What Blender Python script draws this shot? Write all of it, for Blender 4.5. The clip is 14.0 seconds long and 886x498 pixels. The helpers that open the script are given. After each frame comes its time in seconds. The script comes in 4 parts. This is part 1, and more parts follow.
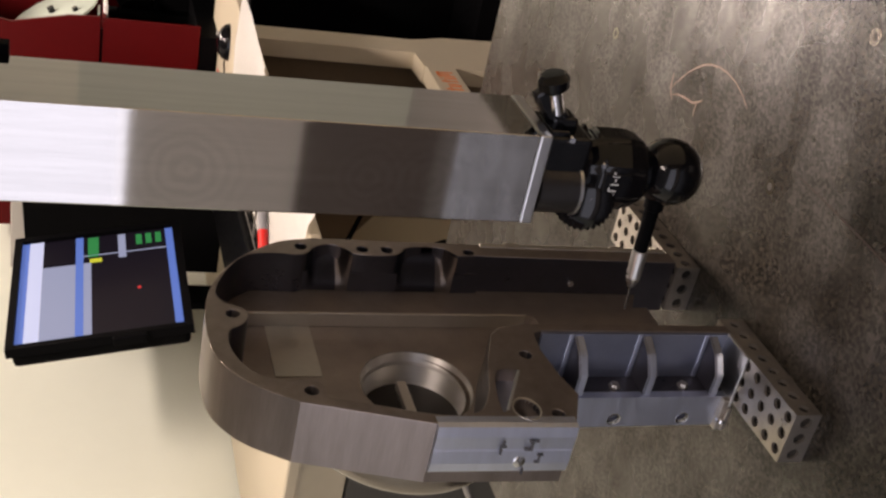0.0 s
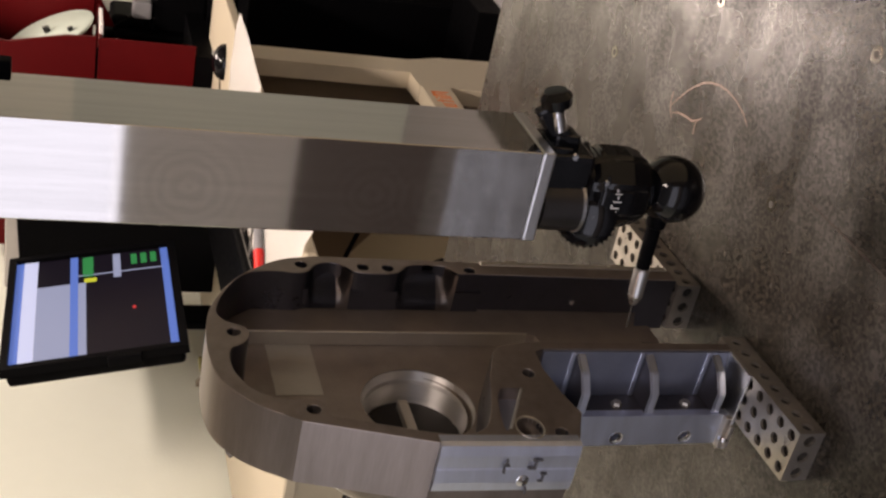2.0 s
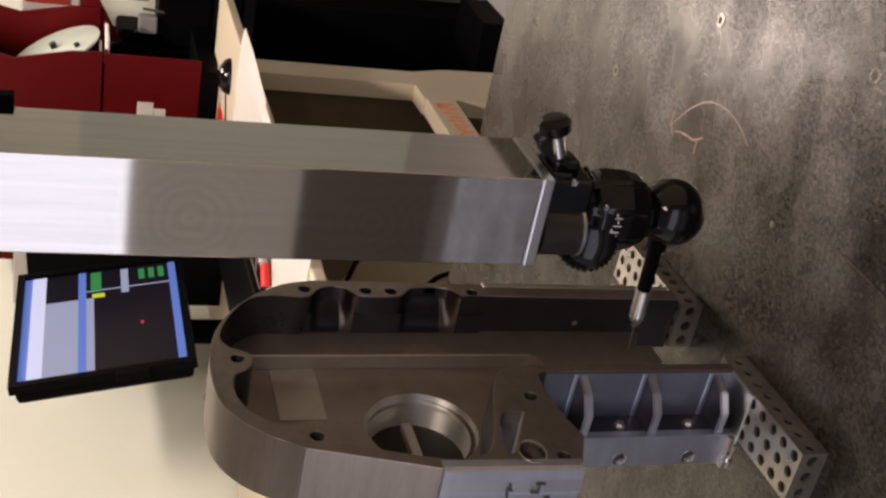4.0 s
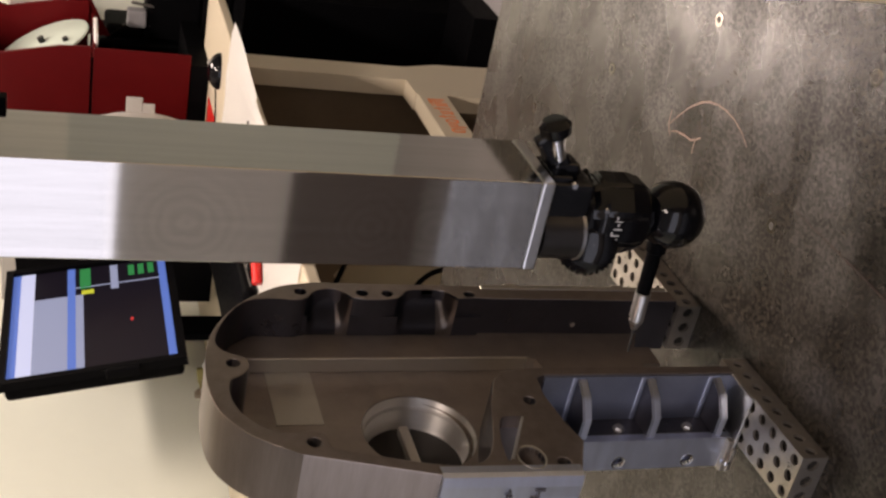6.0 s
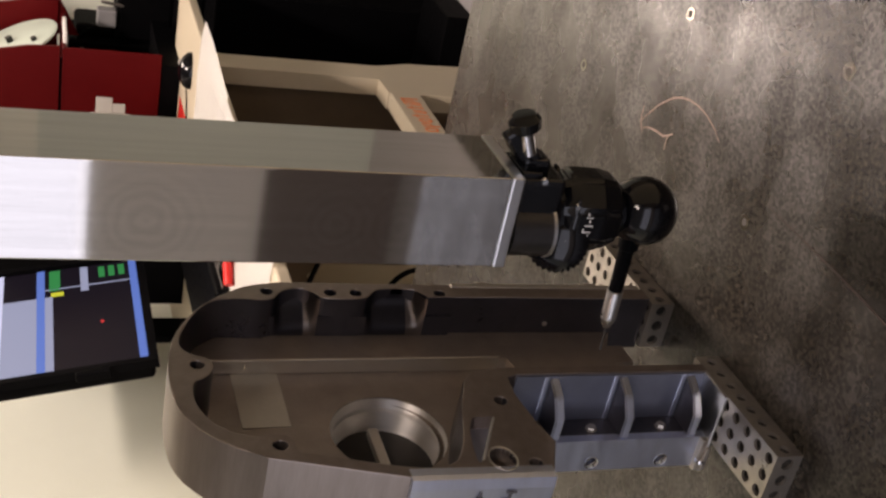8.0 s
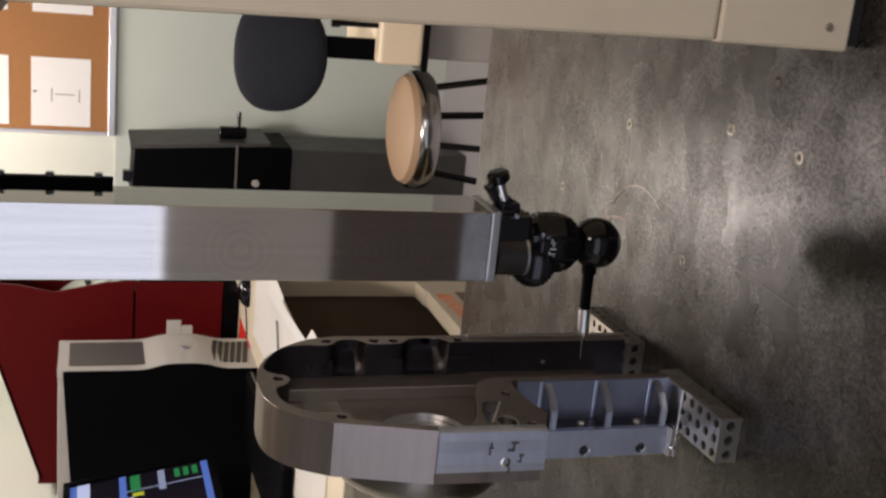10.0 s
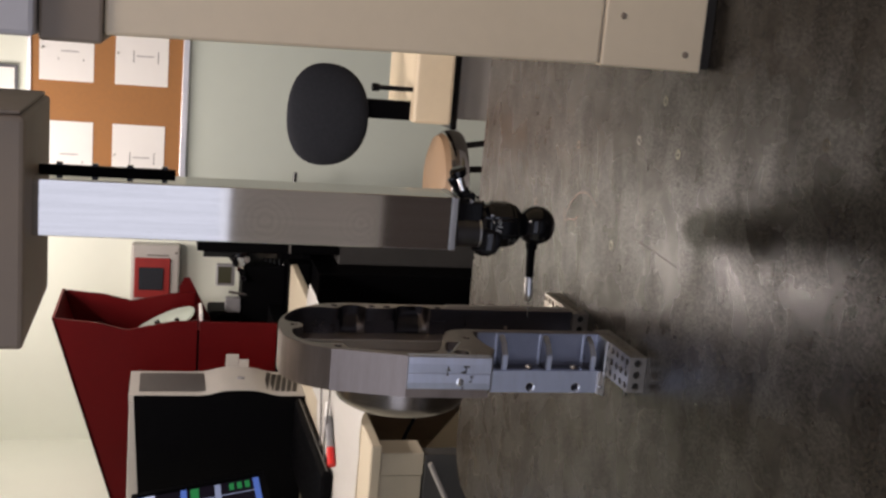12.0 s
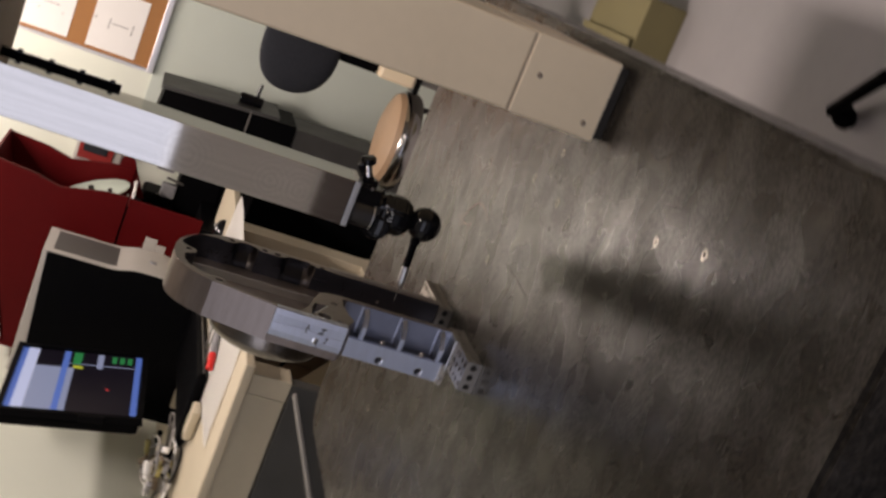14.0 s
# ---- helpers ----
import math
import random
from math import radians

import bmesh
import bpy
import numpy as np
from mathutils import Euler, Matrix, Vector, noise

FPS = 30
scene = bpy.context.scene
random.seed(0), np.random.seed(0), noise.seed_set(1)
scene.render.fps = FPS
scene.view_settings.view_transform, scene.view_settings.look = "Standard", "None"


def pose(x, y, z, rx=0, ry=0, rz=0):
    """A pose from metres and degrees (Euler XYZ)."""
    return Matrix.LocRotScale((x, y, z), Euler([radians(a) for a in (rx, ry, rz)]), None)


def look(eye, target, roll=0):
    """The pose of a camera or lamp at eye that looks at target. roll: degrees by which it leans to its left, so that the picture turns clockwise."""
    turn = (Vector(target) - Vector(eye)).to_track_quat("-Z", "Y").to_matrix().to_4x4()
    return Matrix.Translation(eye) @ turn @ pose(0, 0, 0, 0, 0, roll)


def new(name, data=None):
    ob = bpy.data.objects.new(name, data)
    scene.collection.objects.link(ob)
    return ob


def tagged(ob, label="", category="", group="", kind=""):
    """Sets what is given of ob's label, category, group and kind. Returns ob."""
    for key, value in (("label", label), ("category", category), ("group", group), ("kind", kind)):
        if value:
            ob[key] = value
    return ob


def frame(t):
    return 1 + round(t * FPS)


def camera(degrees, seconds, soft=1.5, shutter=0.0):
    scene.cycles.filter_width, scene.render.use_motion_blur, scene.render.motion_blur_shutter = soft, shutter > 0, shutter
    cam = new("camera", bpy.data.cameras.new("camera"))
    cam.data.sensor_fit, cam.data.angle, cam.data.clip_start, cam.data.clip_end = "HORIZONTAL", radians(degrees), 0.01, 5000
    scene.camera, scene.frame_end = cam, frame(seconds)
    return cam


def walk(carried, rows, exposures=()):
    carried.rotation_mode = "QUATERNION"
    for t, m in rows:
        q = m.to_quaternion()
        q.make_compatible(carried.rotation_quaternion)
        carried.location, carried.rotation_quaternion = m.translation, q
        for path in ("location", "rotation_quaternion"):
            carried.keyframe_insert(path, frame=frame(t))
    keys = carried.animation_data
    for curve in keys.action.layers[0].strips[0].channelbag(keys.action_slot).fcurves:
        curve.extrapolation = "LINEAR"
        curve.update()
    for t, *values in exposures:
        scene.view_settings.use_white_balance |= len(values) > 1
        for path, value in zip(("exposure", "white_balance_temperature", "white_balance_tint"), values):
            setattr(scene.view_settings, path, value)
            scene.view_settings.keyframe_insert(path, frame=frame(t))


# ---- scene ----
cam = camera(42.88, 14.0, soft=2.5, shutter=0.4)
PATH = [
    (0, (0.5214, -0.6121, 0.6082), (0.0308, 0.1986, 0.2889), -88.15),
    (0.5, (0.5179, -0.6110, 0.6107), (0.0322, 0.2014, 0.2882), -88.08),
    (1, (0.5173, -0.6107, 0.6129), (0.0356, 0.2035, 0.2887), -87.92),
    (1.5, (0.5165, -0.6107, 0.6121), (0.0384, 0.2060, 0.2889), -87.89),
    (2, (0.5168, -0.6085, 0.6139), (0.0425, 0.2099, 0.2894), -87.86),
    (2.5, (0.5192, -0.6092, 0.6137), (0.0485, 0.2120, 0.2911), -87.84),
    (3, (0.5270, -0.6084, 0.6108), (0.0551, 0.2136, 0.2920), -88.07),
    (5.5, (0.5350, -0.5980, 0.6107), (0.0652, 0.2254, 0.2924), -88.54),
    (6, (0.5340, -0.5923, 0.6150), (0.0598, 0.2252, 0.2880), -88.43),
    (6.5, (0.5329, -0.5899, 0.6143), (0.0557, 0.2233, 0.2811), -88.58),
    (7, (0.5286, -0.5906, 0.6102), (0.0505, 0.2204, 0.2727), -88.53),
    (7.5, (0.5257, -0.5884, 0.6027), (0.0473, 0.2216, 0.2636), -88.53),
    (8, (0.5250, -0.5810, 0.6036), (0.0554, 0.2309, 0.2568), -88.73),
    (10.3, (0.463, -1.043, 0.677), (-0.043, 0.803, 0.097), -89.7),
    (10.5, (0.503, -1.092, 0.679), (-0.025, 0.76, 0.137), -90.7),
    (11, (0.526, -1.173, 0.683), (0.002, 0.696, 0.199), -90.8),
    (11.5, (0.458, -1.289, 0.68), (0.022, 0.608, 0.219), -87.9),
    (12, (0.441, -1.394, 0.662), (0.038, 0.504, 0.178), -88.0),
    (12.5, (0.457, -1.457, 0.66), (0.048, 0.43, 0.139), -88.2),
    (13, (0.486, -1.479, 0.637), (0.044, 0.394, 0.094), -88.0),
    (13.5, (0.571, -1.532, 0.633), (0.024, 0.306, 0.063), -89.0),
    (14, (0.571, -1.573, 0.631), (0.089, 0.278, 0.047), -72.1),
]
walk(cam, [(t, look(e, g, r)) for t, e, g, r in PATH], [(0, 0.12, 7100, 24), (8.2, 0.12, 7100, 24), (10.3, -0.28, 6500, 20), (12.7, -0.34, 6600, 21), (13.3, -0.40, 6800, 22), (14, -0.37, 6800, 22)])

# ---- light ----
world = bpy.data.worlds.new("room_world")
scene.world = world
world.use_nodes = True
world.node_tree.nodes["Background"].inputs[0].default_value = (0.9, 0.95, 1.0, 1)
world.node_tree.nodes["Background"].inputs[1].default_value = 0.02
scene.view_settings.exposure = 0.0


# added lamps without fixtures, out of view, tuned to match shadows and glare
def area_lamp(x, y, z, length, width, watts, color, tilt):
    data = bpy.data.lights.new("unseen_lamp", "AREA")
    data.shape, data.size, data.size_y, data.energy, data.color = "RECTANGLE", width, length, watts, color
    ob = new("unseen_lamp", data)
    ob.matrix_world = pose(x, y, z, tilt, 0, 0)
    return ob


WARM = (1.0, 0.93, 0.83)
area_lamp(-0.42, 2.84, 1.82, 0.9, 0.30, 26, WARM, 15)
# fill lamp added to brighten the bore ring and the column's face
area_lamp(1.30, -1.05, 1.90, 0.9, 0.35, 18, WARM, 0)
area_lamp(-0.08, 1.00, 1.90, 0.8, 0.14, 52, WARM, 0)
window_light = bpy.data.lights.new("window_daylight", "AREA")
window_light.shape, window_light.size, window_light.size_y = "RECTANGLE", 4.5, 1.30
window_light.energy, window_light.color = 30, (0.76, 0.85, 1.0)
new("window_daylight", window_light).matrix_world = pose(0.05, -3.06, 1.05, 90, 0, 0)

# ---- materials ----
def material(name, color, rough=0.5, metal=0.0, scale=30.0, vary=0.15, bump=0.0, bump_scale=200.0, spec=0.5, coat=0.0, stretch=(1, 1, 1)):
    """Principled surface with two scales of tone variation, uneven gloss and fine relief."""
    m = bpy.data.materials.new(name)
    m.use_nodes = True
    nt = m.node_tree
    b = nt.nodes["Principled BSDF"]
    b.inputs["Metallic"].default_value = metal
    b.inputs["Specular IOR Level"].default_value = spec
    b.inputs["Coat Weight"].default_value = coat
    tc = nt.nodes.new("ShaderNodeTexCoord")
    mp = nt.nodes.new("ShaderNodeMapping")
    mp.inputs["Scale"].default_value = stretch
    nt.links.new(tc.outputs["Object"], mp.inputs["Vector"])
    n1 = nt.nodes.new("ShaderNodeTexNoise")
    n1.inputs["Scale"].default_value, n1.inputs["Detail"].default_value = scale, 6
    n2 = nt.nodes.new("ShaderNodeTexNoise")
    n2.inputs["Scale"].default_value, n2.inputs["Detail"].default_value = scale * 9, 3
    for n in (n1, n2):
        nt.links.new(mp.outputs[0], n.inputs["Vector"])
    mix = nt.nodes.new("ShaderNodeMath")
    mix.operation = "MULTIPLY_ADD"
    nt.links.new(n2.outputs["Fac"], mix.inputs[0])
    mix.inputs[1].default_value = 0.4
    nt.links.new(n1.outputs["Fac"], mix.inputs[2])
    ramp = nt.nodes.new("ShaderNodeValToRGB")
    ramp.color_ramp.elements[0].position, ramp.color_ramp.elements[1].position = 0.4, 1.0
    lo, hi = 1 - vary, 1 + vary
    ramp.color_ramp.elements[0].color = (*[min(1, c * lo) for c in color], 1)
    ramp.color_ramp.elements[1].color = (*[min(1, c * hi) for c in color], 1)
    nt.links.new(mix.outputs[0], ramp.inputs[0])
    nt.links.new(ramp.outputs[0], b.inputs["Base Color"])
    mr = nt.nodes.new("ShaderNodeMapRange")
    mr.inputs[1].default_value, mr.inputs[2].default_value = 0.3, 1.1
    mr.inputs[3].default_value, mr.inputs[4].default_value = rough * 0.8, min(1, rough * 1.25)
    nt.links.new(mix.outputs[0], mr.inputs[0])
    nt.links.new(mr.outputs[0], b.inputs["Roughness"])
    if bump:
        n3 = nt.nodes.new("ShaderNodeTexNoise")
        n3.inputs["Scale"].default_value, n3.inputs["Detail"].default_value = bump_scale, 4
        nt.links.new(mp.outputs[0], n3.inputs["Vector"])
        bp = nt.nodes.new("ShaderNodeBump")
        bp.inputs["Strength"].default_value, bp.inputs["Distance"].default_value = bump, 0.002
        nt.links.new(n3.outputs["Fac"], bp.inputs["Height"])
        nt.links.new(bp.outputs[0], b.inputs["Normal"])
    return m


def granite_material():
    m = bpy.data.materials.new("granite")
    m.use_nodes = True
    nt = m.node_tree
    b = nt.nodes["Principled BSDF"]
    tc = nt.nodes.new("ShaderNodeTexCoord")
    big = nt.nodes.new("ShaderNodeTexNoise")
    big.inputs["Scale"].default_value, big.inputs["Detail"].default_value = 5, 5
    sp = nt.nodes.new("ShaderNodeTexVoronoi")
    sp.inputs["Scale"].default_value = 340
    fine = nt.nodes.new("ShaderNodeTexNoise")
    fine.inputs["Scale"].default_value, fine.inputs["Detail"].default_value = 250, 8
    wipe = nt.nodes.new("ShaderNodeTexNoise")
    wipe.inputs["Scale"].default_value, wipe.inputs["Detail"].default_value, wipe.inputs["Distortion"].default_value = 16, 3, 0.0
    for n in (big, sp, fine, wipe):
        nt.links.new(tc.outputs["Object"], n.inputs["Vector"])
    r1 = nt.nodes.new("ShaderNodeValToRGB")
    e = r1.color_ramp.elements
    e[0].position, e[0].color = 0.28, (0.0060, 0.0053, 0.0044, 1)
    e[1].position, e[1].color = 0.72, (0.041, 0.035, 0.028, 1)
    nt.links.new(fine.outputs["Fac"], r1.inputs[0])
    r2 = nt.nodes.new("ShaderNodeValToRGB")
    e = r2.color_ramp.elements
    e[0].position, e[0].color = 0.1, (0.46, 0.46, 0.47, 1)
    e[1].position, e[1].color = 0.9, (1.58, 1.53, 1.46, 1)
    nt.links.new(sp.outputs["Color"], r2.inputs[0])
    mul = nt.nodes.new("ShaderNodeMix")
    mul.data_type, mul.blend_type = "RGBA", "MULTIPLY"
    mul.inputs[0].default_value = 1.0
    nt.links.new(r1.outputs[0], mul.inputs[6])
    nt.links.new(r2.outputs[0], mul.inputs[7])
    r3 = nt.nodes.new("ShaderNodeValToRGB")
    e = r3.color_ramp.elements
    e[0].position, e[0].color = 0.35, (0.90, 0.90, 0.91, 1)
    e[1].position, e[1].color = 0.7, (1.10, 1.09, 1.06, 1)
    nt.links.new(big.outputs["Fac"], r3.inputs[0])
    mul2 = nt.nodes.new("ShaderNodeMix")
    mul2.data_type, mul2.blend_type = "RGBA", "MULTIPLY"
    mul2.inputs[0].default_value = 1.0
    nt.links.new(mul.outputs[2], mul2.inputs[6])
    nt.links.new(r3.outputs[0], mul2.inputs[7])
    nt.links.new(mul2.outputs[2], b.inputs["Base Color"])
    mr = nt.nodes.new("ShaderNodeMapRange")
    mr.inputs[1].default_value, mr.inputs[2].default_value = 0.35, 0.65
    mr.inputs[3].default_value, mr.inputs[4].default_value = 0.24, 0.32
    nt.links.new(wipe.outputs["Fac"], mr.inputs[0])
    nt.links.new(mr.outputs[0], b.inputs["Roughness"])
    smear = nt.nodes.new("ShaderNodeTexNoise")
    smear.inputs["Scale"].default_value, smear.inputs["Detail"].default_value, smear.inputs["Distortion"].default_value = 15, 7, 0.2
    along = nt.nodes.new("ShaderNodeMapping")
    along.inputs["Rotation"].default_value, along.inputs["Scale"].default_value = (0, 0, -0.53), (0.85, 1.2, 1)
    nt.links.new(tc.outputs["Object"], along.inputs["Vector"])
    nt.links.new(along.outputs[0], smear.inputs["Vector"])
    sm = nt.nodes.new("ShaderNodeMapRange")
    sm.inputs[1].default_value, sm.inputs[2].default_value = 0.40, 0.75
    sm.inputs[3].default_value, sm.inputs[4].default_value = 0.30, 0.92
    nt.links.new(smear.outputs["Fac"], sm.inputs[0])
    # single crystals shine more or less than their neighbours
    crystal = nt.nodes.new("ShaderNodeMapRange")
    crystal.inputs[1].default_value, crystal.inputs[2].default_value = 0.2, 0.8
    crystal.inputs[3].default_value, crystal.inputs[4].default_value = 0.74, 1.34
    nt.links.new(sp.outputs["Color"], crystal.inputs[0])
    shine = nt.nodes.new("ShaderNodeMath")
    shine.operation = "MULTIPLY"
    nt.links.new(sm.outputs[0], shine.inputs[0])
    nt.links.new(crystal.outputs[0], shine.inputs[1])
    nt.links.new(shine.outputs[0], b.inputs["Specular IOR Level"])
    bp = nt.nodes.new("ShaderNodeBump")
    bp.inputs["Strength"].default_value, bp.inputs["Distance"].default_value = 0.008, 0.001
    nt.links.new(fine.outputs["Fac"], bp.inputs["Height"])
    nt.links.new(bp.outputs[0], b.inputs["Normal"])
    return m


def brushed_material(name, color, rough, stretch, swirls):
    """Ground steel: long grain along one axis and round polishing marks about some centres."""
    m = material(name, color, rough, 1.0, 8, 0.10, 0.003, 60, stretch=stretch)
    nt = m.node_tree
    b = nt.nodes["Principled BSDF"]
    tc = nt.nodes.new("ShaderNodeTexCoord")
    wob = nt.nodes.new("ShaderNodeTexNoise")
    wob.inputs["Scale"].default_value, wob.inputs["Detail"].default_value = 60, 2
    nt.links.new(tc.outputs["Object"], wob.inputs["Vector"])

    def math_node(op, a, c):
        n = nt.nodes.new("ShaderNodeMath")
        n.operation = op
        for socket, v in zip(n.inputs, (a, c)):
            if isinstance(v, (int, float)):
                socket.default_value = v
            else:
                nt.links.new(v, socket)
        return n.outputs[0]
    total = None
    for centre, reach in swirls:
        far = nt.nodes.new("ShaderNodeVectorMath")
        far.operation = "DISTANCE"
        far.inputs[1].default_value = centre
        nt.links.new(tc.outputs["Object"], far.inputs[0])
        fade = nt.nodes.new("ShaderNodeMapRange")
        fade.interpolation_type = "SMOOTHSTEP"
        fade.inputs[1].default_value, fade.inputs[2].default_value = 0.0, reach
        fade.inputs[3].default_value, fade.inputs[4].default_value = 1.0, 0.0
        nt.links.new(far.outputs["Value"], fade.inputs[0])
        wave = math_node("SINE", math_node("ADD", math_node("MULTIPLY", far.outputs["Value"], 720.0), math_node("MULTIPLY", wob.outputs["Fac"], 7.0)), 0)
        mark = math_node("MULTIPLY", wave, fade.outputs[0])
        total = mark if total is None else math_node("ADD", total, mark)
    tone = math_node("ADD", math_node("MULTIPLY", total, 0.05), 1.0)
    mul = nt.nodes.new("ShaderNodeMix")
    mul.data_type, mul.blend_type = "RGBA", "MULTIPLY"
    mul.inputs[0].default_value = 1.0
    nt.links.new(b.inputs["Base Color"].links[0].from_socket, mul.inputs[6])
    nt.links.new(tone, mul.inputs[7])
    nt.links.new(mul.outputs[2], b.inputs["Base Color"])
    return m


def glow_material(name, color, strength):
    m = bpy.data.materials.new(name)
    m.use_nodes = True
    b = m.node_tree.nodes["Principled BSDF"]
    b.inputs["Base Color"].default_value = (*[c * 0.2 for c in color], 1)
    b.inputs["Roughness"].default_value = 0.35
    b.inputs["Specular IOR Level"].default_value = 0.12
    b.inputs["Emission Color"].default_value = (*color, 1)
    b.inputs["Emission Strength"].default_value = strength
    return m


GRANITE = granite_material()
STEEL = brushed_material("ground_steel", (0.60, 0.58, 0.55), 0.05, (14, 14, 0.5), (((-0.006, -0.037, 0.083), 0.060), ((-0.004, -0.037, 0.130), 0.050), ((-0.006, -0.037, 0.258), 0.065)))
STEEL_EDGE = material("bright_steel", (0.72, 0.72, 0.72), 0.3, 1.0, 20, 0.05)
CHROME = material("chrome", (0.85, 0.85, 0.86), 0.1, 1.0, 20, 0.03)
BLOCK = material("tool_steel", (0.49, 0.45, 0.40), 0.30, 0.84, 45, 0.22, 0.05)
INSERT = material("insert_steel", (0.23, 0.215, 0.19), 0.13, 1.0, 60, 0.12)
# near-black: painted shade of holes and slots, also colour of plain dark parts
HOLE = material("dark_and_hole_shade", (0.05, 0.045, 0.04), 0.5, 0.6, 40, 0.2)
# near-black: the shade at the bottom of the bore put into its colour
BOREDARK = material("shaded_bore_floor", (0.022, 0.019, 0.017), 0.55, 0.3, 40, 0.3)
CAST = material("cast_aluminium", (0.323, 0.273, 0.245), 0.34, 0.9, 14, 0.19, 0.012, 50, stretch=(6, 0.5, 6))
# darker copy of the cast metal: shade inside the housing put into its colour
SHADECAST = material("shaded_cast_aluminium", (0.084, 0.079, 0.090), 0.30, 0.75, 22, 0.16, 0.05, 300)
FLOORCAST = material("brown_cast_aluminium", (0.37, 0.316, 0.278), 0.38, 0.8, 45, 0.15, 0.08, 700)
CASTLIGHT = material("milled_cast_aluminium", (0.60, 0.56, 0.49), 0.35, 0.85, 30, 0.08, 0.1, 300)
# blue tint: window daylight on bare aluminium put into the colour
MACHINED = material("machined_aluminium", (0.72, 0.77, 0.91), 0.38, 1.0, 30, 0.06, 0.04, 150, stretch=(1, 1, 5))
BOSSCAST = material("turned_cast_aluminium", (0.30, 0.265, 0.235), 0.24, 1.0, 40, 0.12, 0.01, 200, stretch=(1, 6, 1))
TURNED = material("turned_aluminium", (0.94, 0.92, 0.89), 0.45, 1.0, 40, 0.04, 0.02, 400, stretch=(1, 6, 1))
def turned_grooves(m):
    """Fine turning grooves round the bore: gloss that spreads along the bore's axis."""
    nt = m.node_tree
    b = nt.nodes["Principled BSDF"]
    tg = nt.nodes.new("ShaderNodeTangent")
    tg.direction_type, tg.axis = "RADIAL", "Y"
    nt.links.new(tg.outputs[0], b.inputs["Tangent"])
    b.inputs["Anisotropic"].default_value, b.inputs["Anisotropic Rotation"].default_value = 0.82, 0.25


turned_grooves(TURNED)
# bluish as well: daylight reflected in the pockets tinted into the metal
POCKET = material("milled_aluminium", (0.31, 0.335, 0.43), 0.37, 0.9, 40, 0.1, 0.06)
BLACK = material("black_enamel", (0.004, 0.004, 0.005), 0.09, 0.0, 30, 0.3, spec=0.4)
RUBBER = material("black_plastic", (0.0025, 0.0025, 0.003), 0.5, 0.0, 60, 0.25, 0.12, spec=0.03)
CREAM = material("cream_paint", (0.88, 0.735, 0.52), 0.36, 0.0, 6, 0.05, 0.08, 300)
BEAMGREY = material("grey_white_paint", (0.55, 0.54, 0.56), 0.45, 0.0, 6, 0.05, 0.08, 300)
COLLAR = material("brown_grey_paint", (0.27, 0.215, 0.165), 0.5, 0.0, 6, 0.08, 0.1)
DESK = material("cream_laminate", (0.54, 0.475, 0.355), 0.5, 0.0, 5, 0.06, 0.05)
DESKIN = material("brown_panel", (0.16, 0.115, 0.07), 0.6, 0.0, 8, 0.15)
WALL = material("wall_paint", (0.77, 0.805, 0.70), 0.75, 0.0, 2, 0.03, 0.25, 120)
# dimmer copy of the wall colour: fading light painted on the lower wall
WALL_LOW = material("wall_dim_green", (0.60, 0.66, 0.59), 0.7, 0.0, 2, 0.03, 0.2, 120)
CEIL = material("ceiling_tile", (0.36, 0.35, 0.33), 0.9, 0.0, 5, 0.04, 0.4, 90)
FLOOR = material("floor_vinyl", (0.34, 0.325, 0.33), 0.4, 0.0, 4, 0.08, 0.1)
RED = material("red_enamel", (0.088, 0.0028, 0.0035), 0.5, 0.0, 5, 0.12, 0.05, spec=0.1)
PAPER = material("paper", (0.86, 0.85, 0.82), 0.8, 0.0, 4, 0.03)
CORK = material("cork", (0.37, 0.17, 0.058), 0.85, 0.0, 90, 0.09, 0.3, 220)
ALU = material("aluminium_trim", (0.72, 0.72, 0.74), 0.35, 0.9, 20, 0.05)
GREYDARK_STEEL = material("dark_turned_steel", (0.075, 0.07, 0.068), 0.3, 0.8, 30, 0.15)
GREYMID = material("grey_barrel", (0.22, 0.22, 0.23), 0.4)
INKPALE = material("pale_ink", (0.45, 0.44, 0.44), 0.7)
SCRATCH = material("pale_scratch", (0.22, 0.145, 0.115), 0.45, 0.0, 200, 0.4)
REDBROWN = material("red_brown_mark", (0.032, 0.019, 0.015), 0.29, 0.0, 220, 0.5)
INK = material("ink", (0.10, 0.10, 0.11), 0.7)
PALEWALL = material("pale_grey_paint", (0.78, 0.76, 0.76), 0.6, 0.0, 3, 0.06)
TANWALL = material("tan_wall_paint", (0.20, 0.155, 0.11), 0.7, 0.0, 2, 0.05)
NAVY = material("navy_enamel", (0.012, 0.015, 0.030), 0.4, 0.0, 8, 0.15)
OLIVE = material("olive_carton", (0.22, 0.19, 0.09), 0.7, 0.0, 10, 0.1)
DARKWALL = material("dark_wall_paint", (0.17, 0.145, 0.145), 0.6, 0.0, 3, 0.1)
FABRIC = material("dark_fabric", (0.024, 0.026, 0.032), 0.95, 0.0, 120, 0.25, 0.6, 400, spec=0.15)
TAN = material("tan_vinyl", (0.37, 0.245, 0.15), 0.5, 0.0, 10, 0.07, 0.1)
GREY = material("grey_plastic", (0.41, 0.39, 0.36), 0.45, 0.0, 10, 0.06)
GREYDARK = material("grey_plastic_dark", (0.13, 0.12, 0.11), 0.5, 0.0, 10, 0.2)
BAYGREY = material("drive_bay_plastic", (0.062, 0.058, 0.056), 0.45, 0.0, 10, 0.2)
MACHINEGREY = material("dark_machine_paint", (0.045, 0.044, 0.042), 0.5, 0.0, 12, 0.2, 0.05)
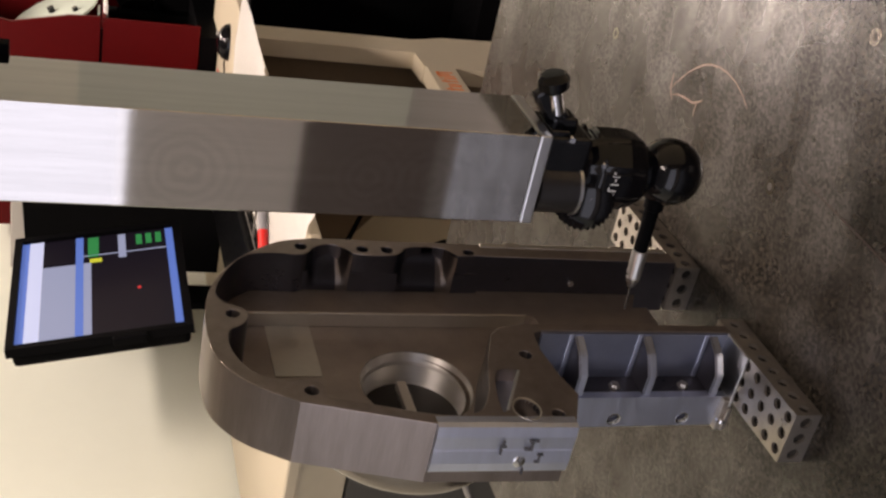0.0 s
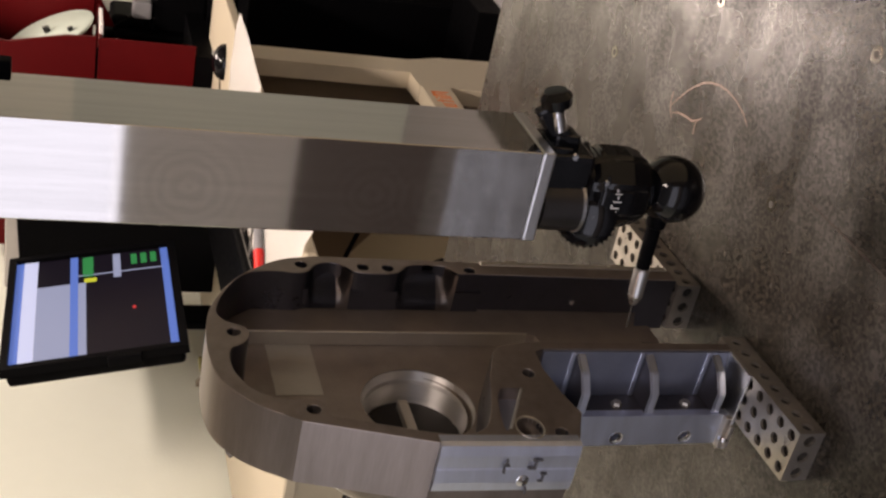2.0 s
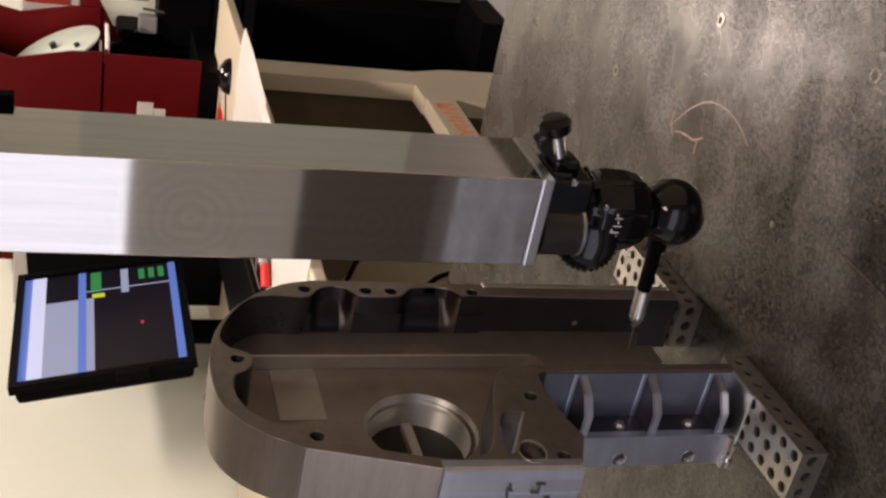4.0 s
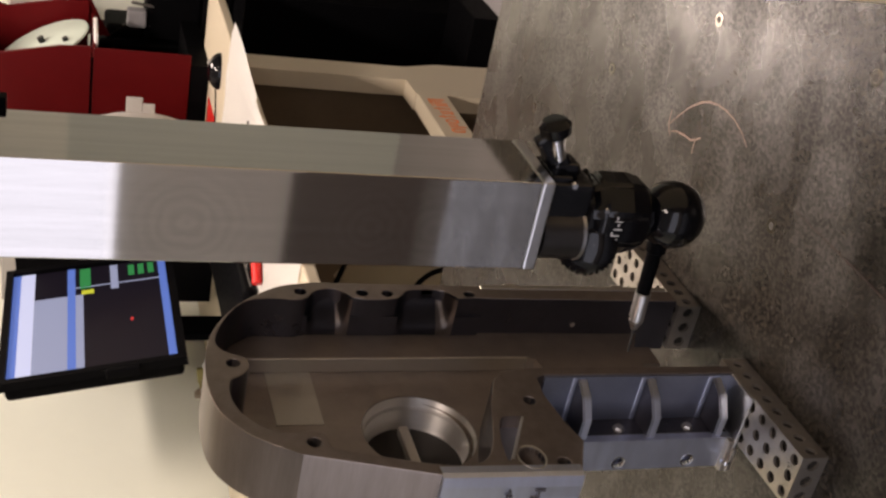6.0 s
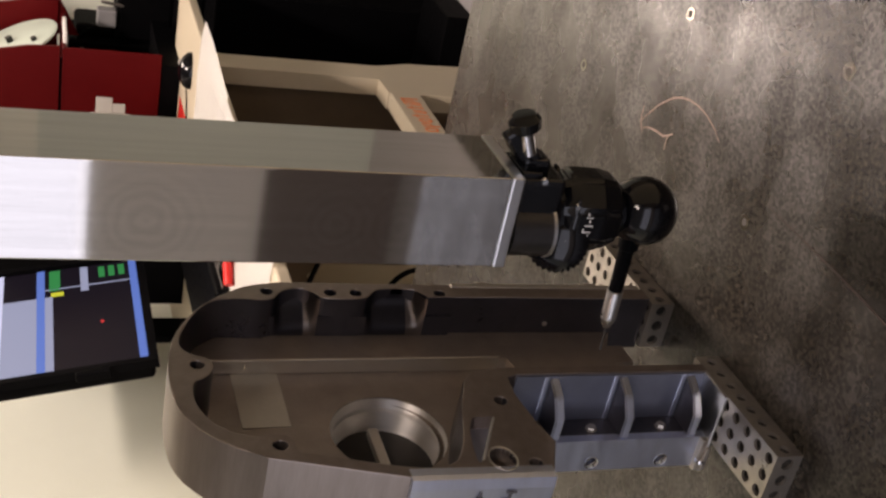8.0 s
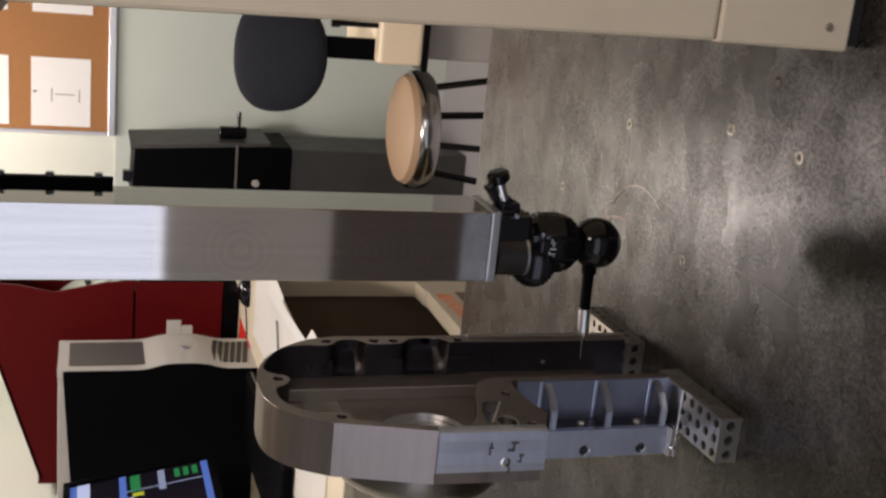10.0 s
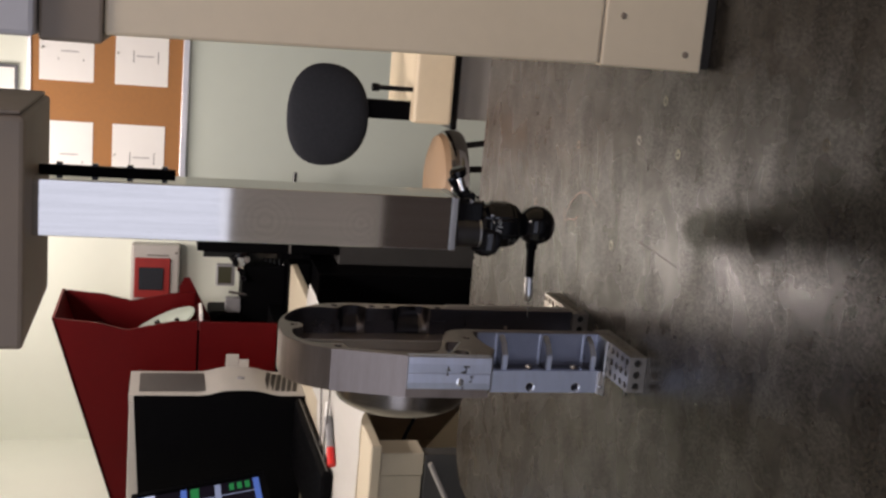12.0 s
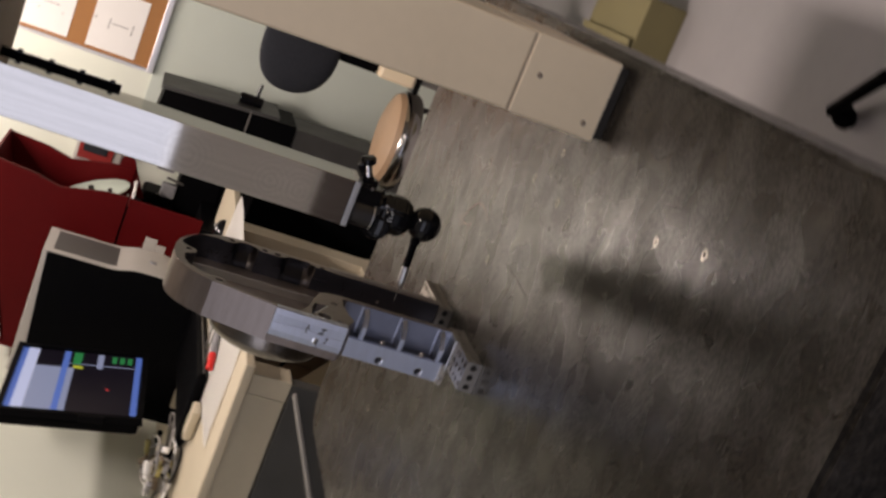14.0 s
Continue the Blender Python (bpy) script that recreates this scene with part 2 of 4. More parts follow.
DARKCHROME = material("dark_chrome", (0.42, 0.41, 0.40), 0.18, 1.0, 20, 0.1)
REDP = material("red_plastic", (0.62, 0.02, 0.015), 0.35)
GAUGERED = material("dull_red_plastic", (0.25, 0.016, 0.013), 0.5)
OLIVEDARK = material("dim_display", (0.045, 0.045, 0.022), 0.3)
YELLOW = material("yellow_plastic", (0.34, 0.29, 0.09), 0.5)
ORANGE = material("orange_print", (0.75, 0.20, 0.05), 0.6)
WHITEINK = material("white_ink", (0.8, 0.8, 0.8), 0.6)
MINT = material("mint_enamel", (0.46, 0.53, 0.46), 0.4, 0.0, 12, 0.1)
SCR_DARK = glow_material("screen_dark", (0.010, 0.008, 0.014), 0.6)
SCR_BLUE = glow_material("screen_blue", (0.13, 0.26, 0.80), 0.5)
SCR_PALE = glow_material("screen_pale", (0.38, 0.46, 0.68), 0.48)
SCR_WHITE = glow_material("screen_white", (0.62, 0.72, 1.0), 0.65)
SCR_GREEN = glow_material("screen_green", (0.02, 0.24, 0.07), 0.7)
SCR_YELLOW = glow_material("screen_yellow", (0.55, 0.62, 0.05), 0.7)
SCR_RED = glow_material("screen_red", (0.5, 0.04, 0.04), 0.8)


# ---- mesh tools ----
def link(name, bm, mat, parent=None, smooth=False):
    me = bpy.data.meshes.new(name)
    bmesh.ops.recalc_face_normals(bm, faces=bm.faces)
    bm.to_mesh(me)
    bm.free()
    for m in (mat if isinstance(mat, (list, tuple)) else [mat]):
        me.materials.append(m)
    if smooth:
        for p in me.polygons:
            p.use_smooth = True
        me.set_sharp_from_angle(angle=radians(35 if smooth is True else smooth))
    ob = new(name, me)
    ob.parent = parent
    return ob


def part(name, bm, mat, parent, label="", smooth=False):
    ob = link(name, bm, mat, parent, smooth)
    return tagged(ob, label) if label else ob


def thing(name, m, label, category, group="", kind=""):
    ob = new(name)
    ob.matrix_world = m
    return tagged(ob, label, category, group, kind)


def box(a, b, bevel=0.0, seg=2):
    """A box between two corners, with rounded edges."""
    bm = bmesh.new()
    bmesh.ops.create_cube(bm, size=1)
    for v in bm.verts:
        v.co = [a[i] + (v.co[i] + 0.5) * (b[i] - a[i]) for i in range(3)]
    if bevel:
        bmesh.ops.bevel(bm, geom=bm.edges[:], offset=bevel, segments=seg, affect="EDGES", profile=0.5)
    return bm


def join(*bms):
    out = bmesh.new()
    for b in bms:
        me = bpy.data.meshes.new("tmp")
        b.to_mesh(me)
        out.from_mesh(me)
        bpy.data.meshes.remove(me)
        b.free()
    return out


def moved(bm, m):
    bmesh.ops.transform(bm, matrix=m, verts=bm.verts)
    return bm


def lathe(profile, seg=32, m=None, close=False):
    """Turns (radius, height) pairs round z."""
    bm = bmesh.new()
    rings = []
    for r, z in profile:
        if r < 1e-6:
            rings.append([bm.verts.new((0, 0, z))])
        else:
            rings.append([bm.verts.new((r * math.cos(2 * math.pi * i / seg), r * math.sin(2 * math.pi * i / seg), z)) for i in range(seg)])
    pairs = list(zip(rings, rings[1:])) + ([(rings[-1], rings[0])] if close else [])
    for p, q in pairs:
        for i in range(seg):
            j = (i + 1) % seg
            if len(p) == 1 and len(q) > 1:
                bm.faces.new((p[0], q[i], q[j]))
            elif len(q) == 1 and len(p) > 1:
                bm.faces.new((p[i], p[j], q[0]))
            elif len(p) > 1:
                bm.faces.new((p[i], p[j], q[j], q[i]))
    return moved(bm, m) if m else bm


def rod(a, b, r, r2=None, seg=16):
    """A round bar from a to b, capped."""
    a, b = Vector(a), Vector(b)
    m = Matrix.Translation(a) @ (b - a).to_track_quat("Z", "Y").to_matrix().to_4x4()
    h, r2 = (b - a).length, r if r2 is None else r2
    e = min(r, r2, h) * 0.12
    return lathe([(0, 0), (r - e, 0), (r, e), (r2, h - e), (r2 - e, h), (0, h)], seg, m)


def ring_loop(c, r, n=16):
    return [(c[0] + r * math.cos(2 * math.pi * i / n), c[1] + r * math.sin(2 * math.pi * i / n)) for i in range(n)]


def slab(loops, d0, d1, bevel=0.0):
    """Closed outlines in the x-z plane (the first the border, the rest holes) drawn out along y from d0 to d1."""
    bm = bmesh.new()
    edges = []
    for lp in loops:
        vs = [bm.verts.new((x, d0, z)) for x, z in lp]
        edges += [bm.edges.new((vs[i], vs[(i + 1) % len(vs)])) for i in range(len(vs))]
    bmesh.ops.triangle_fill(bm, edges=edges, use_beauty=True)
    ext = bmesh.ops.extrude_face_region(bm, geom=bm.faces[:])
    for v in ext["geom"]:
        if isinstance(v, bmesh.types.BMVert):
            v.co.y = d1
    if bevel:
        rim_edges = [e for e in bm.edges if abs(e.verts[0].co.y - d0) < 1e-6 and abs(e.verts[1].co.y - d0) < 1e-6 and e.calc_face_angle(0) > 0.8]
        bmesh.ops.bevel(bm, geom=rim_edges, offset=bevel, segments=2, affect="EDGES", profile=0.5)
    return bm


def tube(points, r, mat, name, parent=None, cyclic=False):
    """A bent round wire or cable as a mesh."""
    cu = bpy.data.curves.new(name, "CURVE")
    cu.dimensions, cu.bevel_depth, cu.bevel_resolution, cu.resolution_u = "3D", r, 3, 8
    sp = cu.splines.new("NURBS")
    sp.points.add(len(points) - 1)
    for p, q in zip(sp.points, points):
        p.co = (*q, 1)
    sp.use_endpoint_u, sp.order_u, sp.use_cyclic_u = not cyclic, 3, cyclic
    ob = new("tmp_curve", cu)
    me = bpy.data.meshes.new_from_object(ob.evaluated_get(bpy.context.evaluated_depsgraph_get()))
    bpy.data.objects.remove(ob)
    me.materials.clear()
    me.materials.append(mat)
    for p in me.polygons:
        p.use_smooth = True
    res = new(name, me)
    res.parent = parent
    return res


# ---- the room ----
FZ, CZ = -0.76, 1.95          # floor and ceiling, from the table's top at z = 0
XL, XR, YB, YF = -1.55, 2.6, 3.6, -3.0


def structure(name, bm, mat, label, category):
    return tagged(link(name, bm, mat), label, category, kind="structure")


XS, YJ = -2.4, -1.2           # unseen widening, added so the window fills the ram's reflection
structure("floor", box((XS, YF, FZ - 0.1), (XR, YB, FZ)), FLOOR, "grey vinyl floor under the bench and table", "floor")
structure("ceiling", box((XS - 0.12, YF - 0.12, CZ), (XR + 0.12, YB + 0.12, CZ + 0.1)), CEIL, "plain grey ceiling", "ceiling")
structure("wall_north", box((XL - 0.12, YB, FZ - 0.1), (XR + 0.12, YB + 0.12, CZ)), WALL, "pale cream-green painted wall behind the bench", "wall")
structure("wall_north_dim_sheet", box((-0.62, YB - 0.006, FZ), (XR, YB, 0.57)), WALL_LOW, "lower wall sheet, fall-off of light put into its grey-green", "wall")
structure("wall_west", box((XL - 0.12, YJ, FZ - 0.1), (XL, YB, CZ)), WALL, "pale cream painted side wall", "wall")
structure("wall_west_south", join(box((XS - 0.12, YF, FZ - 0.1), (XS, YJ, CZ)), box((XS - 0.12, YJ, FZ - 0.1), (XL - 0.12, YJ + 0.12, CZ))), WALL, "plain cream wall beside the window", "wall")
# unseen walls added here on, toned for what the ram's faces reflect
structure("wall_east", box((XR, YF, FZ - 0.1), (XR + 0.12, YB, CZ)), TANWALL, "plain tan painted wall", "wall")
WX0, WX1, WZ0, WZ1 = -2.2, 2.30, 0.40, 1.70
structure("wainscot_south", box((XS - 0.12, YF - 0.12, FZ - 0.1), (XR + 0.12, YF, -0.23)), DARKWALL, "dark painted lower wall under the window", "wall")
structure("wall_south", join(box((XS - 0.12, YF - 0.12, WZ1), (XR + 0.12, YF, CZ)), box((XS - 0.12, YF - 0.12, WZ0), (WX0, YF, WZ1)), box((WX1, YF - 0.12, WZ0), (XR + 0.12, YF, WZ1)), box((XS - 0.12, YF - 0.12, -0.23), (XR + 0.12, YF, WZ0))), PALEWALL, "pale grey painted wall with a wide window", "wall")
win = thing("window_1", pose(0, YF, 0), "wide window with a grey frame", "window", kind="structure")
for x0, x1, za, zb in ((WX0, WX1, WZ0, WZ0 + 0.03), (WX0, WX1, WZ1 - 0.03, WZ1), (WX0, WX0 + 0.03, WZ0 + 0.03, WZ1 - 0.03), (WX1 - 0.03, WX1, WZ0 + 0.03, WZ1 - 0.03)):
    part("window_frame", box((x0, -0.11, za), (x1, -0.07, zb), 0.003), GREY, win)

# ---- the measuring machine ----
TABLE = thing("surface_table", pose(0, 0, FZ), "grey speckled granite table of a measuring machine", "table")


def granite_top():
    loop = [(-0.58, -0.81), (0.53, -0.81), (0.53, 0.932), (-0.50, 0.932), (-0.545, 0.915), (-0.575, 0.88), (-0.585, 0.83)]
    bm = bmesh.new()
    vs = [bm.verts.new((x, y, -0.18)) for x, y in loop]
    f = bm.faces.new(vs)
    ext = bmesh.ops.extrude_face_region(bm, geom=[f])
    top = [v for v in ext["geom"] if isinstance(v, bmesh.types.BMVert)]
    for v in top:
        v.co.z = 0
    es = [e for e in bm.edges if abs(e.verts[0].co.z) < 1e-6 and abs(e.verts[1].co.z) < 1e-6]
    bmesh.ops.bevel(bm, geom=es, offset=0.006, segments=2, affect="EDGES")
    return moved(bm, pose(0, 0, -FZ))


part("granite_slab", granite_top(), GRANITE, TABLE, "grey granite slab with wiped streaks")
part("pedestal", box((-0.42, -0.62, 0), (0.36, 0.72, -FZ - 0.18), 0.01), COLLAR, TABLE)
part("front_apron", box((-0.60, -0.98, 0.05), (0.60, -0.815, 0.60), 0.01), NAVY, TABLE, "dark navy front apron")

INS_PROFILE = [(0.0, -0.004), (0.0034, -0.004), (0.0036, 0.0006), (0.0068, 0.0006), (0.0072, 0.0003), (0.0072, -0.002)]
LATTICE = [(0.2526, 0.3582), (0.1256, 0.544), (-0.0055, 0.7287), (0.1231, 0.174), (0.2874, -0.0154), (0.2905, 0.1165), (-0.0045, 0.361), (0.344, -0.356), (0.370, -0.474), (0.353, 0.043)]
for x, y in LATTICE:
    ins = part("threaded_insert", lathe(INS_PROFILE, 20), INSERT, TABLE, "steel threaded insert set in the granite")
    ins.location = (x, y, -FZ)
    plug = part("bore_shade_disc", lathe([(0, 0.0005), (0.0036, 0.0005), (0.0036, -0.003)], 14), HOLE, TABLE)
    plug.location = (x, y, -FZ + 0.0002)

open_bore = part("bore_shade_disc", lathe([(0, 0.0006), (0.0035, 0.0006), (0.004, 0.0)], 16), HOLE, TABLE, "dark disc for the shade of an open bore")
open_bore.location = (0.249, -0.026, -FZ)


def ribbon(points, width, z):
    """A thin flat trail along points of the table's top."""
    bm = bmesh.new()
    rows = []
    for k, (x, y) in enumerate(points):
        x0, y0 = points[max(k - 1, 0)]
        x1, y1 = points[min(k + 1, len(points) - 1)]
        d = Vector((x1 - x0, y1 - y0)).normalized()
        w = width * (0.4 + 0.6 * math.sin(math.pi * (k + 0.5) / len(points))) / 2
        rows.append([bm.verts.new((x - d.y * w, y + d.x * w, z)), bm.verts.new((x + d.y * w, y - d.x * w, z))])
    for p, q in zip(rows, rows[1:]):
        bm.faces.new((p[0], p[1], q[1], q[0]))
    for f in bm.faces:
        f.normal_update()
        if f.normal.z < 0:
            f.normal_flip()
    return bm


for pts, width in (([(.124, .389), (.134, .382), (.144, .373), (.154, .364), (.163, .353), (.171, .342), (.177, .329), (.181, .313), (.182, .296), (.180, .278), (.174, .259), (.167, .247)], 0.0021),
                   ([(.141, .391), (.132, .3905), (.126, .389), (.120, .385), (.116, .380)], 0.0026),
                   ([(.121, .381), (.126, .370), (.129, .353), (.130, .340), (.135, .331), (.140, .324)], 0.0024),
                   ([(.119, .331), (.126, .3325), (.135, .332)], 0.0017)):
    part("scratch", ribbon(pts, width, -FZ + 0.0009), SCRATCH, TABLE, "pale curved scratch on the granite")

part("red_brown_line", ribbon([(.1515, .150), (.1510, .112), (.1495, .070), (.1480, .030), (.1455, -.010), (.1420, -.060)], 0.0024, -FZ + 0.0007), REDBROWN, TABLE, "dark red-brown line on the granite")

# ram and probe
RX, RY, RW, RZ = 0.1995, 0.0835, 0.0735, 0.2720
RAM = thing("measuring_ram", pose(RX - RW / 2, RY + RW / 2, RZ), "square brushed steel ram of the measuring machine", "machine ram")
part("ram_shaft", box((-RW / 2, -RW / 2, 0.006), (RW / 2, RW / 2, 0.60), 0.0012), STEEL, RAM, "brushed steel shaft with turning marks")
part("end_cap", box((-RW / 2 - 0.0005, -RW / 2 - 0.0005, -0.004), (RW / 2 + 0.0005, RW / 2 + 0.0005, 0.006), 0.0015), STEEL_EDGE, RAM, "pale satin end plate")
rail = part("scale_rail", box((RW / 2 - 0.006, RW / 2, 0.375), (RW / 2 + 0.007, RW / 2 + 0.012, 0.60), 0.001), RUBBER, RAM, "black scale strip with small clips")
for i in range(5):
    part("clip", box((RW / 2 + 0.0065, RW / 2 + 0.001, 0.385 + i * 0.045), (RW / 2 + 0.011, RW / 2 + 0.010, 0.393 + i * 0.045), 0.001), BLACK, rail)

HEAD = thing("probe_head", pose(RX - RW / 2 + 0.001, RY + RW / 2, RZ - 0.004), "glossy black manual probe head with a stylus", "probe head")


def head_parts():
    part("mount_block", box((-0.026, -0.026, -0.040), (0.03, 0.026, 0.0), 0.004), BLACK, HEAD)
    part("collar", lathe([(0.016, -0.002), (0.0205, -0.002), (0.0205, -0.034), (0.016, -0.034)], 32, pose(-0.015, -0.017, 0), True), GREYDARK_STEEL, HEAD, "dark turned steel collar", True)
    part("collar_ring", lathe([(0.018, -0.034), (0.0215, -0.034), (0.0215, -0.0365), (0.018, -0.0365)], 32, pose(-0.015, -0.017, 0), True), STEEL_EDGE, HEAD, "thin bright steel ring", True)
    part("neck", lathe([(0, -0.034), (0.0245, -0.034), (0.0255, -0.037), (0.0255, -0.054), (0, -0.054)], 32, pose(-0.005, 0, 0)), BLACK, HEAD, "", True)
    bm = lathe([(0, -0.046), (0.028, -0.046), (0.0335, -0.052), (0.0340, -0.070), (0.0335, -0.086), (0.0285, -0.096), (0.020, -0.101), (0, -0.101)], 8, pose(-0.005, 0, 0, 0, 0, 22.5))
    bmesh.ops.bevel(bm, geom=bm.edges[:], offset=0.0035, segments=3, affect="EDGES")
    body = part("swivel_body", bm, BLACK, HEAD, "glossy black swivel body", True)
    for x0, x1, za, zb in ((-0.016, -0.0145, -0.064, -0.060), (-0.013, -0.011, -0.065, -0.064), (-0.0095, -0.0085, -0.066, -0.059), (-0.0085, -0.006, -0.060, -0.059), (-0.004, -0.003, -0.067, -0.060), (-0.001, 0.0015, -0.064, -0.063), (0.003, 0.0037, -0.066, -0.060), (0.005, 0.007, -0.062, -0.061)):
        part("maker_mark", box((x0, -0.0318, za), (x1, -0.0302, zb), 0.0002), WHITEINK, body, "small white printed bar")
    for z in (-0.048, -0.05):
        part("screw", lathe([(0, 0.0015), (0.002, 0.0015), (0.0024, 0)], 12, pose(0.012 if z < -0.049 else -0.018, -0.0305, z, 90)), CHROME, body, "small bright screw")
    ball = bmesh.new()
    bmesh.ops.create_uvsphere(ball, u_segments=32, v_segments=20, radius=0.0280, matrix=pose(-0.005, 0, -0.126))
    part("probe_ball", ball, BLACK, HEAD, "glossy black ball end", True)
    # knurled index wheel
    bm = bmesh.new()
    n = 60
    prof = [(0.0, -0.012), (0.008, -0.0115), (0.015, -0.0095), (0.0205, -0.0065), (0.0235, -0.004), (0.0235, 0.004), (0.0205, 0.0065), (0.015, 0.0095), (0.008, 0.0115), (0.0, 0.012)]
    bm = lathe(prof, n)
    for v in bm.verts:
        rr = math.hypot(v.co.x, v.co.y)
        if rr > 0.020:
            k = round(math.atan2(v.co.y, v.co.x) / (2 * math.pi / n))
            s = 1.045 if k % 2 else 0.97
            v.co.x, v.co.y = v.co.x * s, v.co.y * s
    part("index_wheel", moved(bm, pose(-0.024, -0.020, -0.047, 62, 0, 12)), BLACK, HEAD, "black knurled index wheel", True)
    # clamp lever
    lever = part("clamp_lever", join(box((0.022, -0.012, -0.030), (0.040, 0.012, -0.008), 0.003), moved(box((-0.004, -0.006, -0.012), (0.034, 0.006, 0.006), 0.003), pose(0.032, -0.004, -0.014, 0, -38))), BLACK, HEAD, "black clamp lever")
    part("clamp_stem", rod((0.042, -0.006, -0.012), (0.062, -0.006, -0.004), 0.0062, seg=18), CHROME, lever, "chrome clamp stem", True)
    part("clamp_knob", lathe([(0, 0), (0.009, 0), (0.012, 0.003), (0.0125, 0.010), (0.009, 0.014), (0, 0.0145)], 24, pose(0.060, -0.006, -0.005, 0, 72)), BLACK, lever, "black round knob", True)
    arm = box((-.004, -0.022, -0.040), (0.034, 0.010, -0.004), 0.002)
    for v in arm.verts:          # the bracket narrows towards the clamp
        if v.co.x > 0.02:
            v.co.z = -0.004 + (v.co.z + 0.004) * 0.45
    part("clamp_bracket", arm, BLACK, HEAD, "black wedge-shaped bracket")
    part("grub_screw", lathe([(0, 0.002), (0.0025, 0.002), (0.003, 0)], 12, pose(0.03, -0.0262, -0.02, 90)), CHROME, HEAD)
    part("locking_pin", rod((-0.036, 0, -0.006), (-0.024, 0, -0.006), 0.004), CHROME, HEAD, "small bright pin", True)
    st = part("stylus_holder", join(rod((-0.024, 0, -0.122), (-0.082, 0.002, -0.125), 0.0066, 0.006), rod((-0.022, 0, -0.122), (-0.04, 0, -0.123), 0.0085)), RUBBER, HEAD, "black stylus extension", True)
    part("stylus_sleeve", join(rod((-0.081, 0.002, -0.125), (-0.108, 0.002, -0.1265), 0.0068, 0.0066), rod((-0.108, 0.002, -0.1265), (-0.118, 0.002, -0.127), 0.0066, 0.003)), STEEL_EDGE, st, "silver stylus sleeve", True)
    part("stylus_tip", rod((-0.117, 0.002, -0.127), (-0.142, 0.002, -0.1285), 0.0011, 0.0009, 8), HOLE, st, "thin dark stylus tip")


head_parts()

BRIDGE = thing("bridge_column", pose(0.399, -0.075, 0.014), "cream painted column of the measuring machine", "machine column")
shell_mesh = box((0, 0, 0.135), (0.115, 0.34, 0.7175), 0.004)
for v in shell_mesh.verts:          # taper fitted to the column's edge from the camera's view
    if v.co.x < 0.05:
        v.co.x -= 0.010 * (v.co.z - 0.135) / 0.58
part("column_shell", shell_mesh, CREAM, BRIDGE)
foot = part("foot_cover", box((-0.001, -0.001, 0.0), (0.116, 0.341, 0.1335), 0.003), CREAM, BRIDGE, "cream foot cover with two screws")
part("seam", box((0.002, 0.002, 0.132), (0.113, 0.338, 0.137)), COLLAR, BRIDGE)
for x, z in ((0.061, 0.11), (0.02, 0.023)):
    part("screw", lathe([(0, 0.002), (0.003, 0.002), (0.0042, 0)], 12, pose(x, -0.001, z, 90)), COLLAR, foot, "recessed brown screw")
part("air_pad", box((0.004, 0.004, -0.0135), (0.112, 0.336, 0.0), 0.001), HOLE, BRIDGE, "black bearing pad over the granite")
part("collar", box((-0.020, -0.012, 0.7185), (0.127, 0.36, 0.7855), 0.004), COLLAR, BRIDGE, "brown-grey collar under the beam")
beam_end = part("beam_end", box((-0.016, -0.04, 0.7865), (0.125, 0.38, 1.02), 0.006), BEAMGREY, BRIDGE, "pale grey beam end block")
part("access_hole", lathe([(0, 0.001), (0.011, 0.001), (0.012, 0.0)], 20, pose(0.04, -0.04, 0.800, 90)), HOLE, beam_end, "dark disc for the shade of a round access hole", True)

CARR = thing("ram_carriage", pose(0.145, 0.10, 0.822), "brown-grey carriage housing that guides the ram", "machine carriage")
part("carriage_cover", box((-0.145, -0.10, 0.0), (0.14, 0.20, 0.24), 0.006), COLLAR, CARR)
part("carriage_side", box((0.1405, -0.09, 0.006), (0.146, 0.19, 0.12), 0.002), COLLAR, CARR)
part("beam", box((-0.60, 0.2005, 0.115), (0.28, 0.36, 0.239), 0.006), CREAM, CARR, "cream beam behind the carriage")


